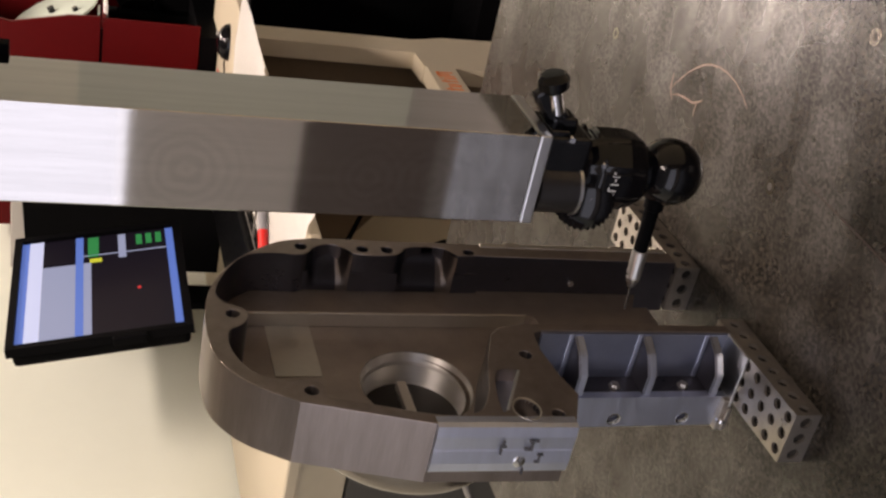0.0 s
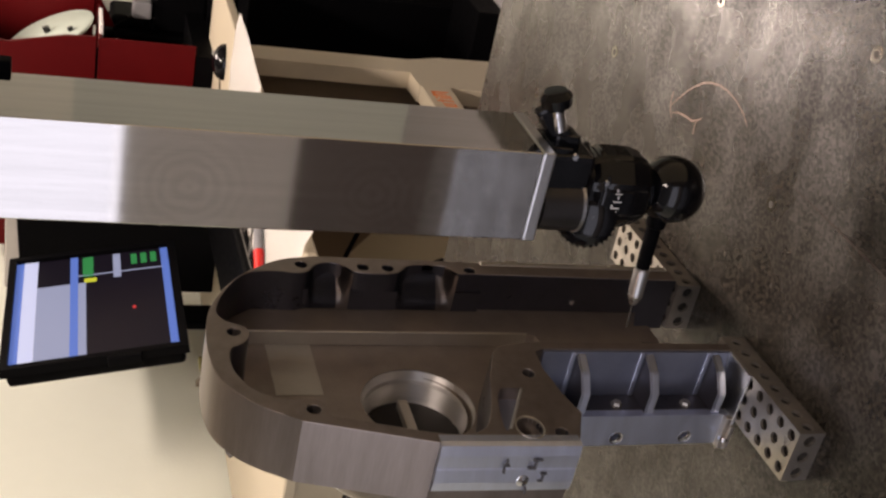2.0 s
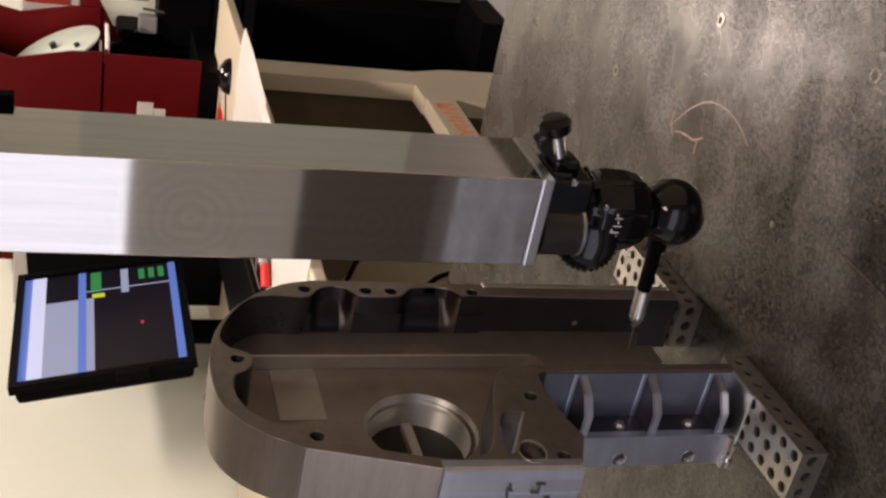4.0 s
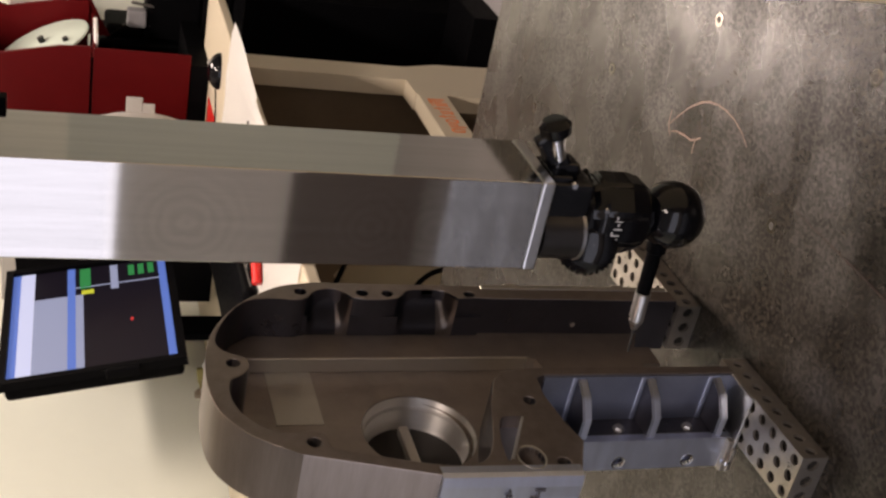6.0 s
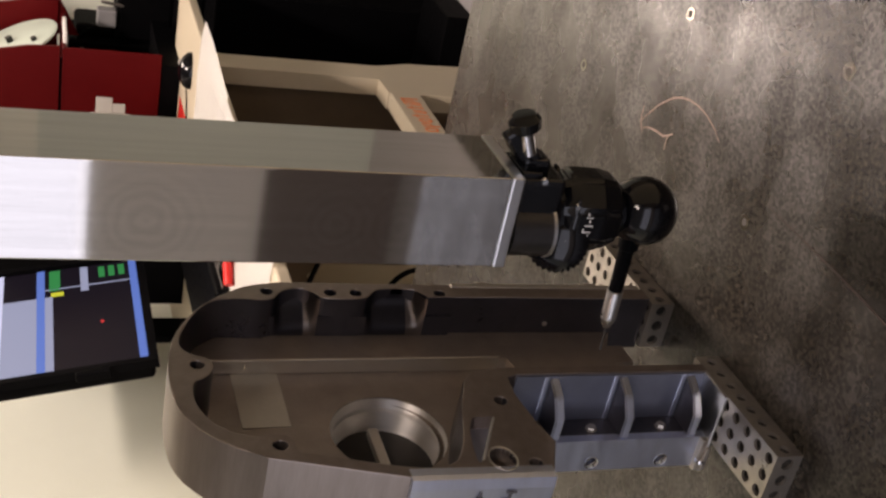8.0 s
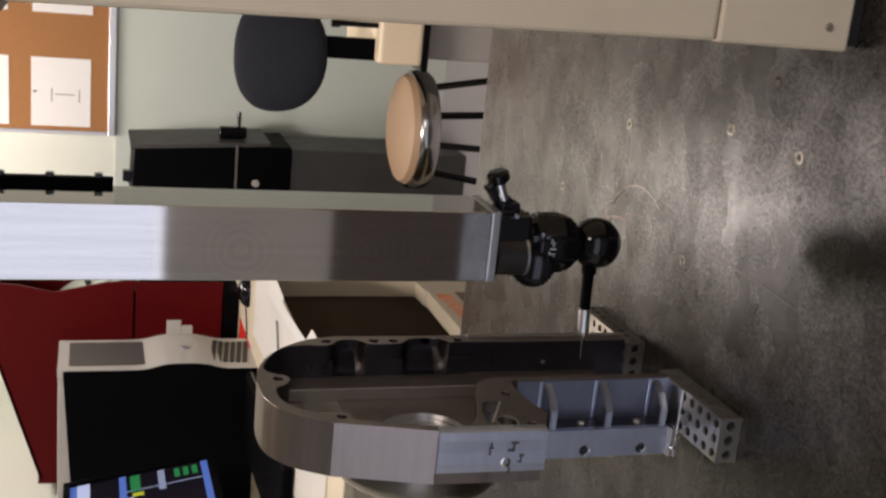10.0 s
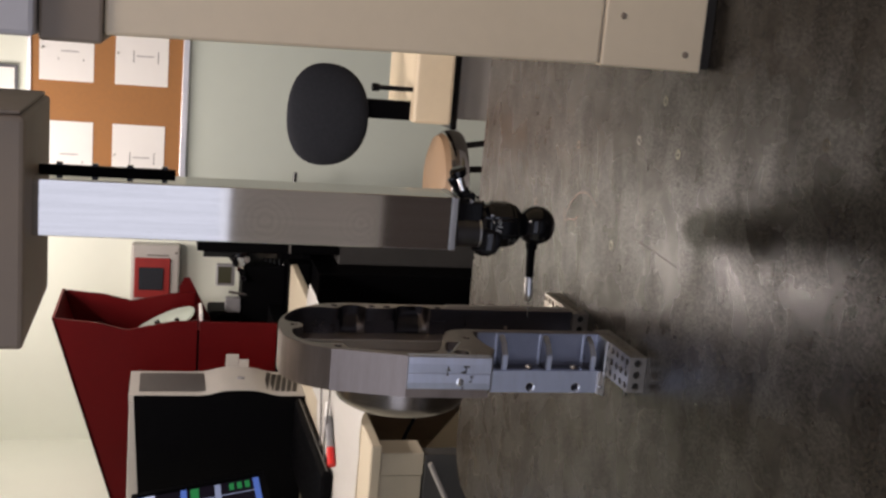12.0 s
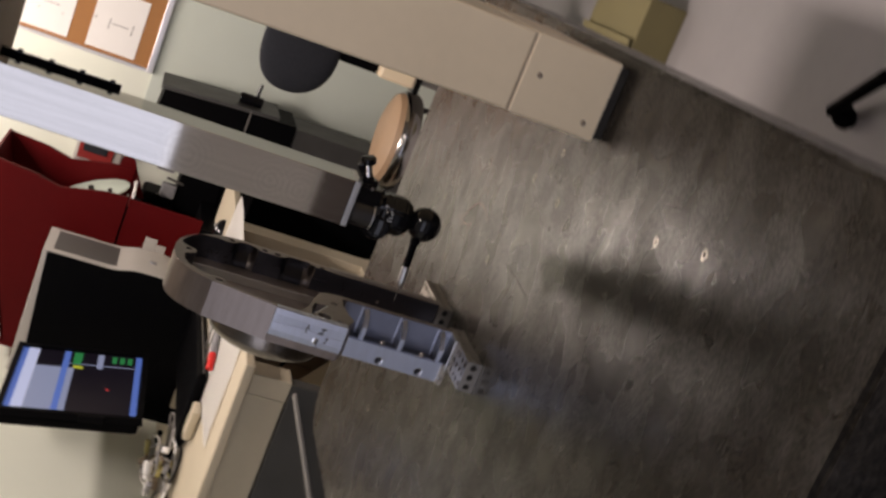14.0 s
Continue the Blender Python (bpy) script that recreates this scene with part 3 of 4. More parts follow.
# ---- the workpiece on its blocks ----
def hole_block(length, m, label):
    """A ground steel block with cross holes, 2 x 1 inches in section."""
    w, h = 0.0508, 0.0254
    ob = thing("setup_block", m, label, "setup block", "blocks under the housing")
    ny = 8
    holes = [(-w * (i + 0.5) / 3, length * (j + 0.5) / ny) for j in range(ny) for i in range(3)]
    top = slab([[(-w, 0), (0, 0), (0, length), (-w, length)]] + [ring_loop(c, 0.0051, 14) for c in holes], 0, -0.003)
    top = moved(top, Matrix(((1, 0, 0, 0), (0, 0, 1, 0), (0, 1, 0, h), (0, 0, 0, 1))))
    ends = [(-w * (i + 0.5) / 3, h / 2) for i in range(3)]
    front = slab([[(-w, 0), (0, 0), (0, h - 0.003), (-w, h - 0.003)]] + [ring_loop(c, 0.0056, 16) for c in ends], 0, 0.003)
    sides = [(length * (i + 0.5) / ny, h / 2) for i in range(ny)]
    right = slab([[(0.003, 0), (length, 0), (length, h - 0.003), (0.003, h - 0.003)]] + [ring_loop(c, 0.0050, 14) for c in sides], 0, 0.003)
    right = moved(right, Matrix(((0, -1, 0, 0), (1, 0, 0, 0), (0, 0, 1, 0), (0, 0, 0, 1))))
    left = slab([[(0.003, 0), (length, 0), (length, h - 0.003), (0.003, h - 0.003)]] + [ring_loop(c, 0.0050, 14) for c in sides], 0, 0.003)
    left = moved(left, Matrix(((0, -1, 0, -w + 0.003), (1, 0, 0, 0), (0, 0, 1, 0), (0, 0, 0, 1))))
    part("block_shell", join(top, front, right, left), BLOCK, ob, "ground steel faces with rows of holes")
    # core coloured near-black so the shallow holes look deep and shaded
    part("block_core", box((-w + 0.004, 0.0035, 0.0005), (-0.0035, length - 0.001, h - 0.0045)), HOLE, ob, "core coloured dark for the shade inside the drilled holes")
    return ob


hole_block(0.142, pose(0.0, 0.0, 0.0004, 0, 0, 0.6), "drilled steel setup block under the housing's near foot")
hole_block(0.142, pose(-0.002, 0.231, 0.0004, 0, 0, 0.6), "drilled steel setup block under the housing's far wall")

HOUSE = thing("gear_housing", pose(0, 0, 0, 0, 0, 90), "machined aluminium gear housing stood upright on steel blocks", "machined part")
# outlines in the plane of the rim: along the table, and up
OUTER = [(.2555, .0258), (.2590, .2227), (.2600, .2677), (.2618, .3876), (.2573, .4184), (.2475, .436), (.2361, .4506), (.2180, .4690), (.1973, .4829), (.1730, .4935), (.1484, .4985),
         (.1210, .5005), (.0953, .4989), (.0800, .4950), (.0664, .4883), (.0466, .4723), (.0264, .4394), (-.0010, .3413), (-.0055, .2290), (.0320, .2127), (.0539, .2196), (.0920, .2250), (.1150, .2230), (.1190, .2150), (.1190, .0258), (.1290, .0258), (.1290, .2300), (.1240, .2520), (.1121, .2640)]
INNER = [(.0800, .2760), (.0300, .2900), (.0080, .3050), (.0090, .3385), (.0303, .4117), (.0330, .4180), (.0500, .4180), (.0540, .4300), (.0490, .4450), (.0607, .4671), (.0740, .4770), (.0917, .4839), (.1168, .4834),
         (.1220, .4730), (.1310, .4655), (.1410, .4640), (.1491, .4686), (.1528, .4805), (.1650, .4890), (.1817, .4858), (.2020, .4770), (.2186, .4668), (.2280, .4580), (.2335, .4479), (.2340, .4300), (.2321, .4080), (.2360, .4000),
         (.2441, .3947), (.2500, .3880), (.2525, .3763), (.2490, .3680), (.2430, .3631), (.2348, .3560), (.2347, .3200), (.2420, .3110), (.2503, .3050), (.2526, .2950), (.2526, .2700), (.2460, .2630), (.2380, .2580), (.2395, .2400), (.2390, .2293), (.2377, .0258)]
BOLTS = [(.2464, .4052), (.2452, .3482), (.2448, .3247), (.2447, .2445), (.1393, .4770), (.0399, .4287), (.0844, .2407), (.0082, .2391)]
DEPTH = .058


def rounded(pts, a, b):
    """Cuts the corners of points a to b of an outline twice, for smooth curves."""
    mid = [Vector(p) for p in pts[a:b]]
    for _ in range(2):
        out = [mid[0]]
        for p, q in zip(mid, mid[1:]):
            out += [p.lerp(q, 0.25), p.lerp(q, 0.75)]
        mid = out + [mid[-1]]
    return list(pts[:a]) + [tuple(p) for p in mid] + list(pts[b:])


def shade_cavity(bm):
    """Second material for faces that look in on the cavity: their shade as colour."""
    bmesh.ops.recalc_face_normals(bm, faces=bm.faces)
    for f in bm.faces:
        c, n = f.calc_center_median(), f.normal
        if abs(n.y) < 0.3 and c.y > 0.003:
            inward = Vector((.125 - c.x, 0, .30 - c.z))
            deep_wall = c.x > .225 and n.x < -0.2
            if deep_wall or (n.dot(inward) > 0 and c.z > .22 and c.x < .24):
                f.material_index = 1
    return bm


def ellipse(c, a, b, n=20):
    return [(c[0] + a * math.cos(2 * math.pi * i / n), c[1] + b * math.sin(2 * math.pi * i / n)) for i in range(n)]


def bowl(c, a, b, depth):
    """A hollow with an elliptic mouth in the rim's plane."""
    bm = lathe([(1.0, .001), (1.0, .02), (.93, .38), (.72, .70), (.40, .92), (0, 1.0)], 28)
    return moved(bm, Matrix(((a, 0, 0, c[0]), (0, 0, depth, 0), (0, b, 0, c[1]), (0, 0, 0, 1))))


def housing():
    scoop = rounded([(.0640, .2545), (.0645, .2650), (.0640, .2730), (.0470, .2800), (.0130, .2850), (.0115, .2815), (.0380, .2670)], 0, 7)
    notch = ellipse((.0140, .2640), .0125, .0105)
    loops = [rounded(OUTER, 3, 17) + rounded(INNER, 0, len(INNER) - 3)] + [ring_loop(c, 0.0055, 18) for c in BOLTS] + [scoop, notch]
    shell = part("cast_wall", shade_cavity(slab(loops, 0.0, DEPTH, 0.0008)), [CAST, SHADECAST], HOUSE, "satin aluminium wall with a machined rim", 11)
    part("scoop_floor", slab([scoop], .0120, .0150), POCKET, shell, "grey milled floor of a wedge-shaped recess")
    # thin bright strip that paints the glint along the recess's edge
    part("recess_glint", moved(box((-.0280, -.0003, -.0012), (.0280, .0120, .0012), .0006), pose(.0385, 0, .2670, 0, 27)), STEEL_EDGE, shell, "bright strip for the glint beside the recess")
    part("notch_floor", bowl((.0140, .2640), .0128, .0108, .030), FLOORCAST, shell, "deep round notch in the flange", True)
    part("notch_lip", moved(lathe([(1.0, -.0006), (1.10, -.0010), (1.13, .0010), (1.0, .0030)], 28, None, True), Matrix(((.0125, 0, 0, .0140), (0, 0, 1, 0), (0, .0105, 0, .2640), (0, 0, 0, 1)))), CASTLIGHT, shell, "bright lip of the notch", True)
    # two clearance cuts between the screw bosses, scooped smoothly into the wall
    for za, zb in ((.3590, .3985), (.2580, .3140)):
        cut, nz, ny = bmesh.new(), 28, 16
        rows = []
        for k in range(nz + 1):
            z = za + (zb - za) * k / nz
            e = min(1.0, (z - za) / .012, (zb - z) / .009)
            e = e * e * (3 - 2 * e)
            rows.append([])
            for q in range(ny + 1):
                y = .0012 + .0380 * q / ny
                g = max(0.0, min(1.0, (.0375 - y) / .0300))
                g = g * g * (3 - 2 * g)
                rows[-1].append(cut.verts.new((.2350 + .0175 * e * g, y, z)))
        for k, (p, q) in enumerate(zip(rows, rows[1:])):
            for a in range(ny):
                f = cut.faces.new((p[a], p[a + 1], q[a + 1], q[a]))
                # lower rows take the lighter metal: the cut's highlight painted in
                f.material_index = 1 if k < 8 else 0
        bmesh.ops.solidify(cut, geom=cut.faces[:], thickness=-.0006)
        part("clearance_cut", cut, [SHADECAST, CAST], shell, "smooth scooped clearance cut, its shade and highlight put into colour", True)
    part("dowel", lathe([(0, .003), (.0028, .003), (.0034, 0)], 14, pose(.2372, .027, .135, 90, 0, 0) @ pose(0, 0, 0, 0, -90)), CHROME, shell, "small bright dowel", True)
    # pale strip paints light along the wall's far edge, with two small lugs
    part("rim_edge", box((.2545, -.0012, .0300), (.2606, .0030, .2300), .0008), CASTLIGHT, shell, "pale strip for light along the wall's edge")
    for z in (.0750, .1900):
        part("rim_lug", box((.2596, -.0006, z), (.2650, .0050, z + .0140), .0015), CASTLIGHT, shell, "small pale lug on the wall's edge")
    for za, zb in ((.2320, .2582), (.3138, .3592), (.3983, .4120)):
        part("wall_web", box((.2349, .0195, za), (.2400, .0398, zb)), SHADECAST, shell, "smooth inner wall, shade put into its dark colour")
    # stepped back plate
    high = [(.2380, .0600), (.2390, .2293), (.2380, .2580), (.2526, .2700), (.2526, .2950), (.2347, .3200), (.2348, .3560), (.2525, .3763), (.2321, .4080), (.2335, .4479), (.2186, .4668), (.2010, .4770), (.2010, .2000), (.1960, .1850), (.1290, .1700), (.1290, .0760), (.1880, .0760), (.1880, .0560), (.2150, .0560), (.2150, .0720)]
    part("upper_floor", slab([high], 0.040, DEPTH - .0005), FLOORCAST, shell, "brownish cast floor of the channel")
    low = [(.0080, .2950), (.0303, .4117), (.0607, .4671), (.0917, .4839), (.1650, .4890), (.2010, .4770), (.2010, .2000), (.1600, .1700), (.1290, .1700), (.1200, .2500), (.0800, .2760)]
    part("lower_floor", slab([low, ring_loop((.113, .318), .0495, 48)], 0.0545, DEPTH + .002), FLOORCAST, shell, "cast floor round the bearing bore")
    part("step_edge", box((.1985, .0398, .19), (.2012, .0546, .474), .001), CASTLIGHT, shell, "pale machined step")
    part("milled_patch", box((.126, .0539, .398), (.1985, .0546, .438), 0.0002), CASTLIGHT, shell, "pale milled patch on the floor")
    ring = lathe([(.0500, -.0585), (.0500, -.0548), (.0497, -.0548), (.0468, -.0635), (.0520, -.0638), (.0520, -.0672), (.0464, -.0675), (.0425, -.0900), (.0520, -.0900), (.0520, -.0700)], 96, pose(.113, 0, .318, 90), True)
    part("bearing_ring", ring, TURNED, HOUSE, "bright turned bearing bore with a groove", True)
    part("bearing_boss", lathe([(.0502, -.0605), (.0945, -.0605), (.0940, -.0830), (.0925, -.0900), (.0885, -.0960), (.0810, -.1000), (.0700, -.1020), (0, -.1025), (0, -.0905), (.0502, -.0905)], 64, pose(.113, 0, .325, 90), False), BOSSCAST, HOUSE, "round cast bearing boss", True)
    part("bore_floor", lathe([(0, -.0860), (.0462, -.0860), (.0462, -.0890)], 40, pose(.113, 0, .318, 90)), BOREDARK, HOUSE, "floor of the bearing bore, deep shade put into its colour")
    part("bore_web", box((.074, .078, .315), (.150, .0862, .324), 0.001), CASTLIGHT, HOUSE, "pale web across the bore")
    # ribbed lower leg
    leg = part("leg_body", slab([[(.0940, .0258), (.1285, .0258), (.1285, .2050), (.0940, .2050)]], .049, .081), SHADECAST, HOUSE, "cast foot of the leg, shade put into its dark colour")
    for z in (.0430, .1110, .1780):
        rib = bmesh.new()
        prof = [(.1192, .0020), (.1000, .0120), (.0885, .0270), (.0885, .0492), (.1192, .0492)]
        lo = [rib.verts.new((a, b, z - .0042)) for a, b in prof]
        f = rib.faces.new(lo)
        up = [v for v in bmesh.ops.extrude_face_region(rib, geom=[f])["geom"] if isinstance(v, bmesh.types.BMVert)]
        for v in up:
            v.co.z = z + .0042
        bmesh.ops.bevel(rib, geom=rib.edges[:], offset=.0012, segments=2, affect="EDGES")
        bmesh.ops.recalc_face_normals(rib, faces=rib.faces)
        # faces along z get the dark metal: shadow on the rib's sides as colour
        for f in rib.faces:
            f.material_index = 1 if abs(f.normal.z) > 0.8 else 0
        part("rib", rib, [MACHINED, SHADECAST], leg, "gusset rib, shaded sides and lit edges put into colour")
        # bright strip: light caught by the fillet, put into its colour
        part("fillet", moved(box((-.0011, .0020, -.0019), (.0006, .0485, .0019), .0006), pose(.1165, 0, z + .0075)), MACHINED, leg, "bright strip for the lit fillet beside the rib")
    part("pocket_wall", box((.1165, .0015, .0262), (.1188, .0488, .2140)), POCKET, leg, "smooth milled wall behind the ribs")
    for z in (.0680, .1374):
        part("bolt_head", lathe([(0, .004), (.004, .004), (.0052, .002), (.0052, 0)], 6, pose(.1020, .0490, z, 90)), BLOCK, leg, "small dull bolt head")
    turn = Matrix(((0, 1, 0, .0860), (1, 0, 0, 0), (0, 0, 1, 0), (0, 0, 0, 1)))
    strip = moved(slab([[(.0485, .0256), (.0815, .0256), (.0815, .2060), (.0485, .2060)]] + [ring_loop((.0731, zz), .0052, 18) for zz in (.068, .1374)], 0, .0085), turn)
    face = part("side_strip", strip, MACHINED, leg, "bright milled side strip with two bolt holes")
    for zz in (.068, .1374):
        part("counterbore", lathe([(.0040, .004), (.0052, 0), (.0066, -.0004), (.0052, .0045)], 20, pose(.0860, .0731, zz, 0, 90), True), CHROME, face, "countersunk hole with bright edge", True)
    part("foot_plate", box((.0795, .0004, .0258), (.1180, .0835, .0292), .0008), STEEL_EDGE, leg, "bright foot plate on the block")
    foot = part("foot_bracket", join(box((.0800, .0490, .0256), (.0900, .0830, .0350), .001), box((.0770, .0560, .0256), (.0800, .0800, .0300), .0008)), BLOCK, leg, "bright foot bracket")
    part("foot_screw", lathe([(0, .003), (.0036, .003), (.0045, .0015), (.0045, 0)], 16, pose(.0770, .0700, .0340, 90, 0, 0)), CHROME, foot, "small bright screw", True)
    # bright pad with marker scribbles
    pad = bmesh.new()
    prof = [(-.0035, -.0005), (-.0075, .0010), (-.0086, .0100), (-.0080, .0215), (-.0074, .0225), (-.0082, .0240), (-.0086, .0360), (-.0072, .0450), (-.0035, .0465), (.0040, .0465), (.0040, -.0005)]
    lo = [pad.verts.new((a, b, .2275)) for a, b in prof]
    f = pad.faces.new(lo)
    for v in [v for v in bmesh.ops.extrude_face_region(pad, geom=[f])["geom"] if isinstance(v, bmesh.types.BMVert)]:
        v.co.z = .3405
        v.co.x += .0035
    padob = part("machined_pad", pad, MACHINED, HOUSE, "bright milled pad with scribbled marker strokes")
    part("pad_hole", lathe([(0, .0008), (.0042, .0008), (.0056, .0002), (.0056, -.002)], 18, pose(-.0068, .0345, .2690, 0, -90)), CHROME, padob, "bright countersunk hole", True)
    for d, z, dd, dz in ((.012, .262, .010, .0016), (.012, .258, .0016, .008), (.020, .2625, .0016, .006), (.026, .2535, .007, .0012), (.026, .2515, .0012, .005), (.033, .2535, .0012, .004), (.040, .265, .006, .0012), (.012, .286, .006, .0012), (.017, .284, .0012, .005), (.020, .287, .005, .0012)):
        part("marker_stroke", box((-.0094, d, z), (-.0070, d + dd, z + dz)), INK, padob)


housing()


# ---- the desk and what stands on it ----
DZ = 0.16                       # desk top
DESKOB = thing("workstation_desk", pose(0, 0, FZ), "cream steel workstation desk with open kneehole", "desk")
H = DZ - FZ
part("desktop", box((XL + 0.02, 1.10, H - 0.028), (-0.575, 3.0, H), 0.005), DESK, DESKOB, "cream laminate desktop")
part("apron", box((XL + 0.05, 1.12, H - 0.135), (-0.66, 1.16, H - 0.028), 0.003), DESK, DESKOB, "cream end apron")
post = [(2.26, 0.0), (2.52, 0.0), (2.50, 0.30), (2.465, 0.40), (2.465, H - 0.03), (2.365, H - 0.03), (2.360, 0.42), (2.26, 0.415)]
part("leg_post", moved(slab([post], 0.0, 0.05), Matrix(((0, -1, 0, -0.615), (1, 0, 0, 0), (0, 0, 1, 0), (0, 0, 0, 1)))), DESK, DESKOB, "cream steel leg post")
bar = part("cross_bar", box((-0.66, 1.16, 0.325), (-0.61, 2.256, 0.415), 0.004), DESK, DESKOB, "cream cross bar with orange print")
# letter-like strokes: offsets along and up, from the start of each shape
STROKES = (((0, 0, .004, .05), (.014, .012, .018, .05), (.028, 0, .032, .05), (.004, .044, .028, .05)), ((0, 0, .004, .036), (0, .042, .004, .048)), ((.006, 0, .010, .048), (0, .032, .016, .036)), ((0, .006, .004, .036), (.004, 0, .014, .005), (.014, 0, .018, .036)), ((.006, 0, .010, .048), (0, .032, .016, .036)), ((0, .004, .004, .032), (.018, .004, .022, .032), (.004, 0, .018, .005), (.004, .031, .018, .036)), ((0, .012, .004, .036), (.014, -.012, .018, .036), (.004, .010, .014, .014)), ((0, .004, .004, .032), (.018, .004, .022, .032), (.004, 0, .018, .005), (.004, .031, .018, .036)))
at = 2.215
for k, shape in enumerate(STROKES):
    for u0, v0, u1, v1 in shape:
        part("print_mark", box((-0.611, at - u1, 0.345 + v0), (-0.6085, at - u0, 0.345 + v1)), ORANGE, bar, "orange printed stroke")
    at -= (0.042, 0.014, 0.026, 0.028, 0.026, 0.032, 0.028, 0.03)[k]
part("far_panel", box((XL + 0.05, 2.42, 0.0), (-0.665, 2.46, H - 0.03), 0.003), DESKIN, DESKOB)
part("kneehole_back", box((-1.12, 1.16, 0.0), (-1.09, 2.42, H - 0.03)), DESKIN, DESKOB, "dark brown back of the kneehole")
part("sloping_panel", moved(box((-0.24, 0, -0.012), (0.20, 0.80, 0.0), 0.003), pose(-0.86, 1.18, H - 0.42, 0, 38)), DESK, DESKOB, "cream sloping panel low in the kneehole")
part("side_box", box((-1.30, 1.112, 0.0), (-0.604, 1.16, H - 0.138), 0.003), MACHINEGREY, DESKOB, "dark grey panel under the apron")
part("corner_box", box((-0.658, 1.114, H - 0.136), (-0.600, 1.20, H - 0.03), 0.003), DESK, DESKOB, "cream near corner box")
part("brace", rod((-0.622, 1.102, H - 0.148), (-1.20, 1.102, H - 0.44), 0.0065), GREY, DESKOB, "pale diagonal brace", True)
for k, pts in enumerate(([(-0.80, 1.50, 0.78), (-0.70, 1.62, 0.70), (-0.68, 1.74, 0.62), (-0.72, 1.80, 0.52), (-0.76, 1.82, 0.40)], [(-0.84, 1.40, 0.66), (-0.74, 1.44, 0.62), (-0.72, 1.50, 0.52), (-0.76, 1.54, 0.40)])):
    cable = tube([(x, y, z) for x, y, z in pts], 0.006, RUBBER, "hanging_cable")
    cable.location = (0, 0, FZ)
    tagged(cable, "thin black cable hanging in the kneehole", "cable", "kneehole cables")

PAD = thing("paper_pile", pose(0, 0, DZ), "loose white papers hanging over the desk edge", "papers")


def sheet_mesh(x0, x1, y0, y1, droop, z):
    """A sheet of paper that bends down over the desk's edge, with thickness."""
    bm = bmesh.new()
    n, rows = 10, []
    for k in range(n + 1):
        x = x0 + (x1 - x0) * k / n
        zz = z - (droop * max(0, (x + 0.575) / 0.08) ** 2 if x > -0.575 else 0)
        rows.append([bm.verts.new((x + 0.012 * math.sin(7 * y + k), y, zz + 0.0015 * math.sin(9 * y + k))) for y in (y0, y0 + (y1 - y0) / 3, y0 + 2 * (y1 - y0) / 3, y1)])
    for a, b in zip(rows, rows[1:]):
        for q in range(3):
            bm.faces.new((a[q], a[q + 1], b[q + 1], b[q]))
    bmesh.ops.solidify(bm, geom=bm.faces[:], thickness=0.0008)
    return bm


part("sheet", sheet_mesh(-0.92, -0.505, 1.24, 1.62, 0.03, 0.004), PAPER, PAD)
part("sheet", sheet_mesh(-0.88, -0.53, 1.60, 2.00, 0.02, 0.003), PAPER, PAD)
part("sheet", sheet_mesh(-0.80, -0.52, 1.95, 2.42, 0.02, 0.0045), PAPER, PAD)

PEN = thing("marker_pen", pose(-0.82, 1.57, DZ + 0.016, 0, 0, 50), "grey marker pen with a red cap on the papers", "pen")
part("barrel", rod((0.05, 0, 0), (0.15, 0, 0), 0.011), GREYMID, PEN, "", True)
part("cap", rod((-0.005, 0, 0), (0.05, 0, 0), 0.012), REDP, PEN, "red cap", True)
part("tail", rod((0.15, 0, 0), (0.20, 0, 0), 0.008, 0.006), PAPER, PEN, "", True)
for pts in ([(-1.05, 1.95, 0.02), (-0.92, 1.83, 0.012), (-0.80, 1.84, 0.012), (-0.66, 1.90, 0.012), (-0.60, 1.96, 0.01)], [(-0.90, 1.72, 0.012), (-0.80, 1.66, 0.03), (-0.68, 1.66, 0.02), (-0.60, 1.70, 0.012)]):
    wire = tube(pts, 0.0028, GREYDARK, "signal_wire")
    wire.location = (0, 0, DZ)
    tagged(wire, "thin grey wire lying over the papers", "wire", "wires on the desk")

MOUSE = thing("computer_mouse", pose(-0.72, 2.58, DZ + 0.001, 0, 0, 15), "black computer mouse on the cream desk", "mouse")
shell = bmesh.new()
bmesh.ops.create_uvsphere(shell, u_segments=24, v_segments=14, radius=1, matrix=Matrix.Diagonal((0.055, 0.034, 0.036, 1)))
bmesh.ops.bisect_plane(shell, geom=shell.verts[:] + shell.edges[:] + shell.faces[:], plane_co=(0, 0, 0), plane_no=(0, 0, -1), clear_outer=True)
bmesh.ops.holes_fill(shell, edges=shell.edges[:])
part("mouse_shell", shell, BLACK, MOUSE, "", True)
part("mouse_wheel", rod((0.024, -0.004, 0.030), (0.024, 0.004, 0.030), 0.008), GREY, MOUSE, "", True)
tagged(tube([(-0.77, 2.56, DZ + 0.012), (-0.86, 2.54, DZ + 0.004), (-0.93, 2.62, DZ + 0.004), (-1.0, 2.60, DZ + 0.004)], 0.0025, RUBBER, "mouse_cable"), "thin black mouse cable on the desk", "cable")
CARD = thing("red_card", pose(-0.93, 2.60, DZ + 0.001), "red and white card lying on the desk", "card")
part("card", box((-0.06, -0.12, 0), (0.05, 0.16, 0.002)), REDP, CARD)

FLATCASE = thing("flat_case", pose(-0.99, 1.95, DZ + 0.006, 0, 0, 3), "flat black plastic case lying on the desk", "case")
part("case_shell", box((-0.125, -0.37, 0.0), (0.115, 0.37, 0.034), 0.013, 3), RUBBER, FLATCASE)
part("lid_seam", box((0.1145, -0.35, 0.014), (0.1165, 0.35, 0.017)), GREYDARK, FLATCASE, "dark grey seam")
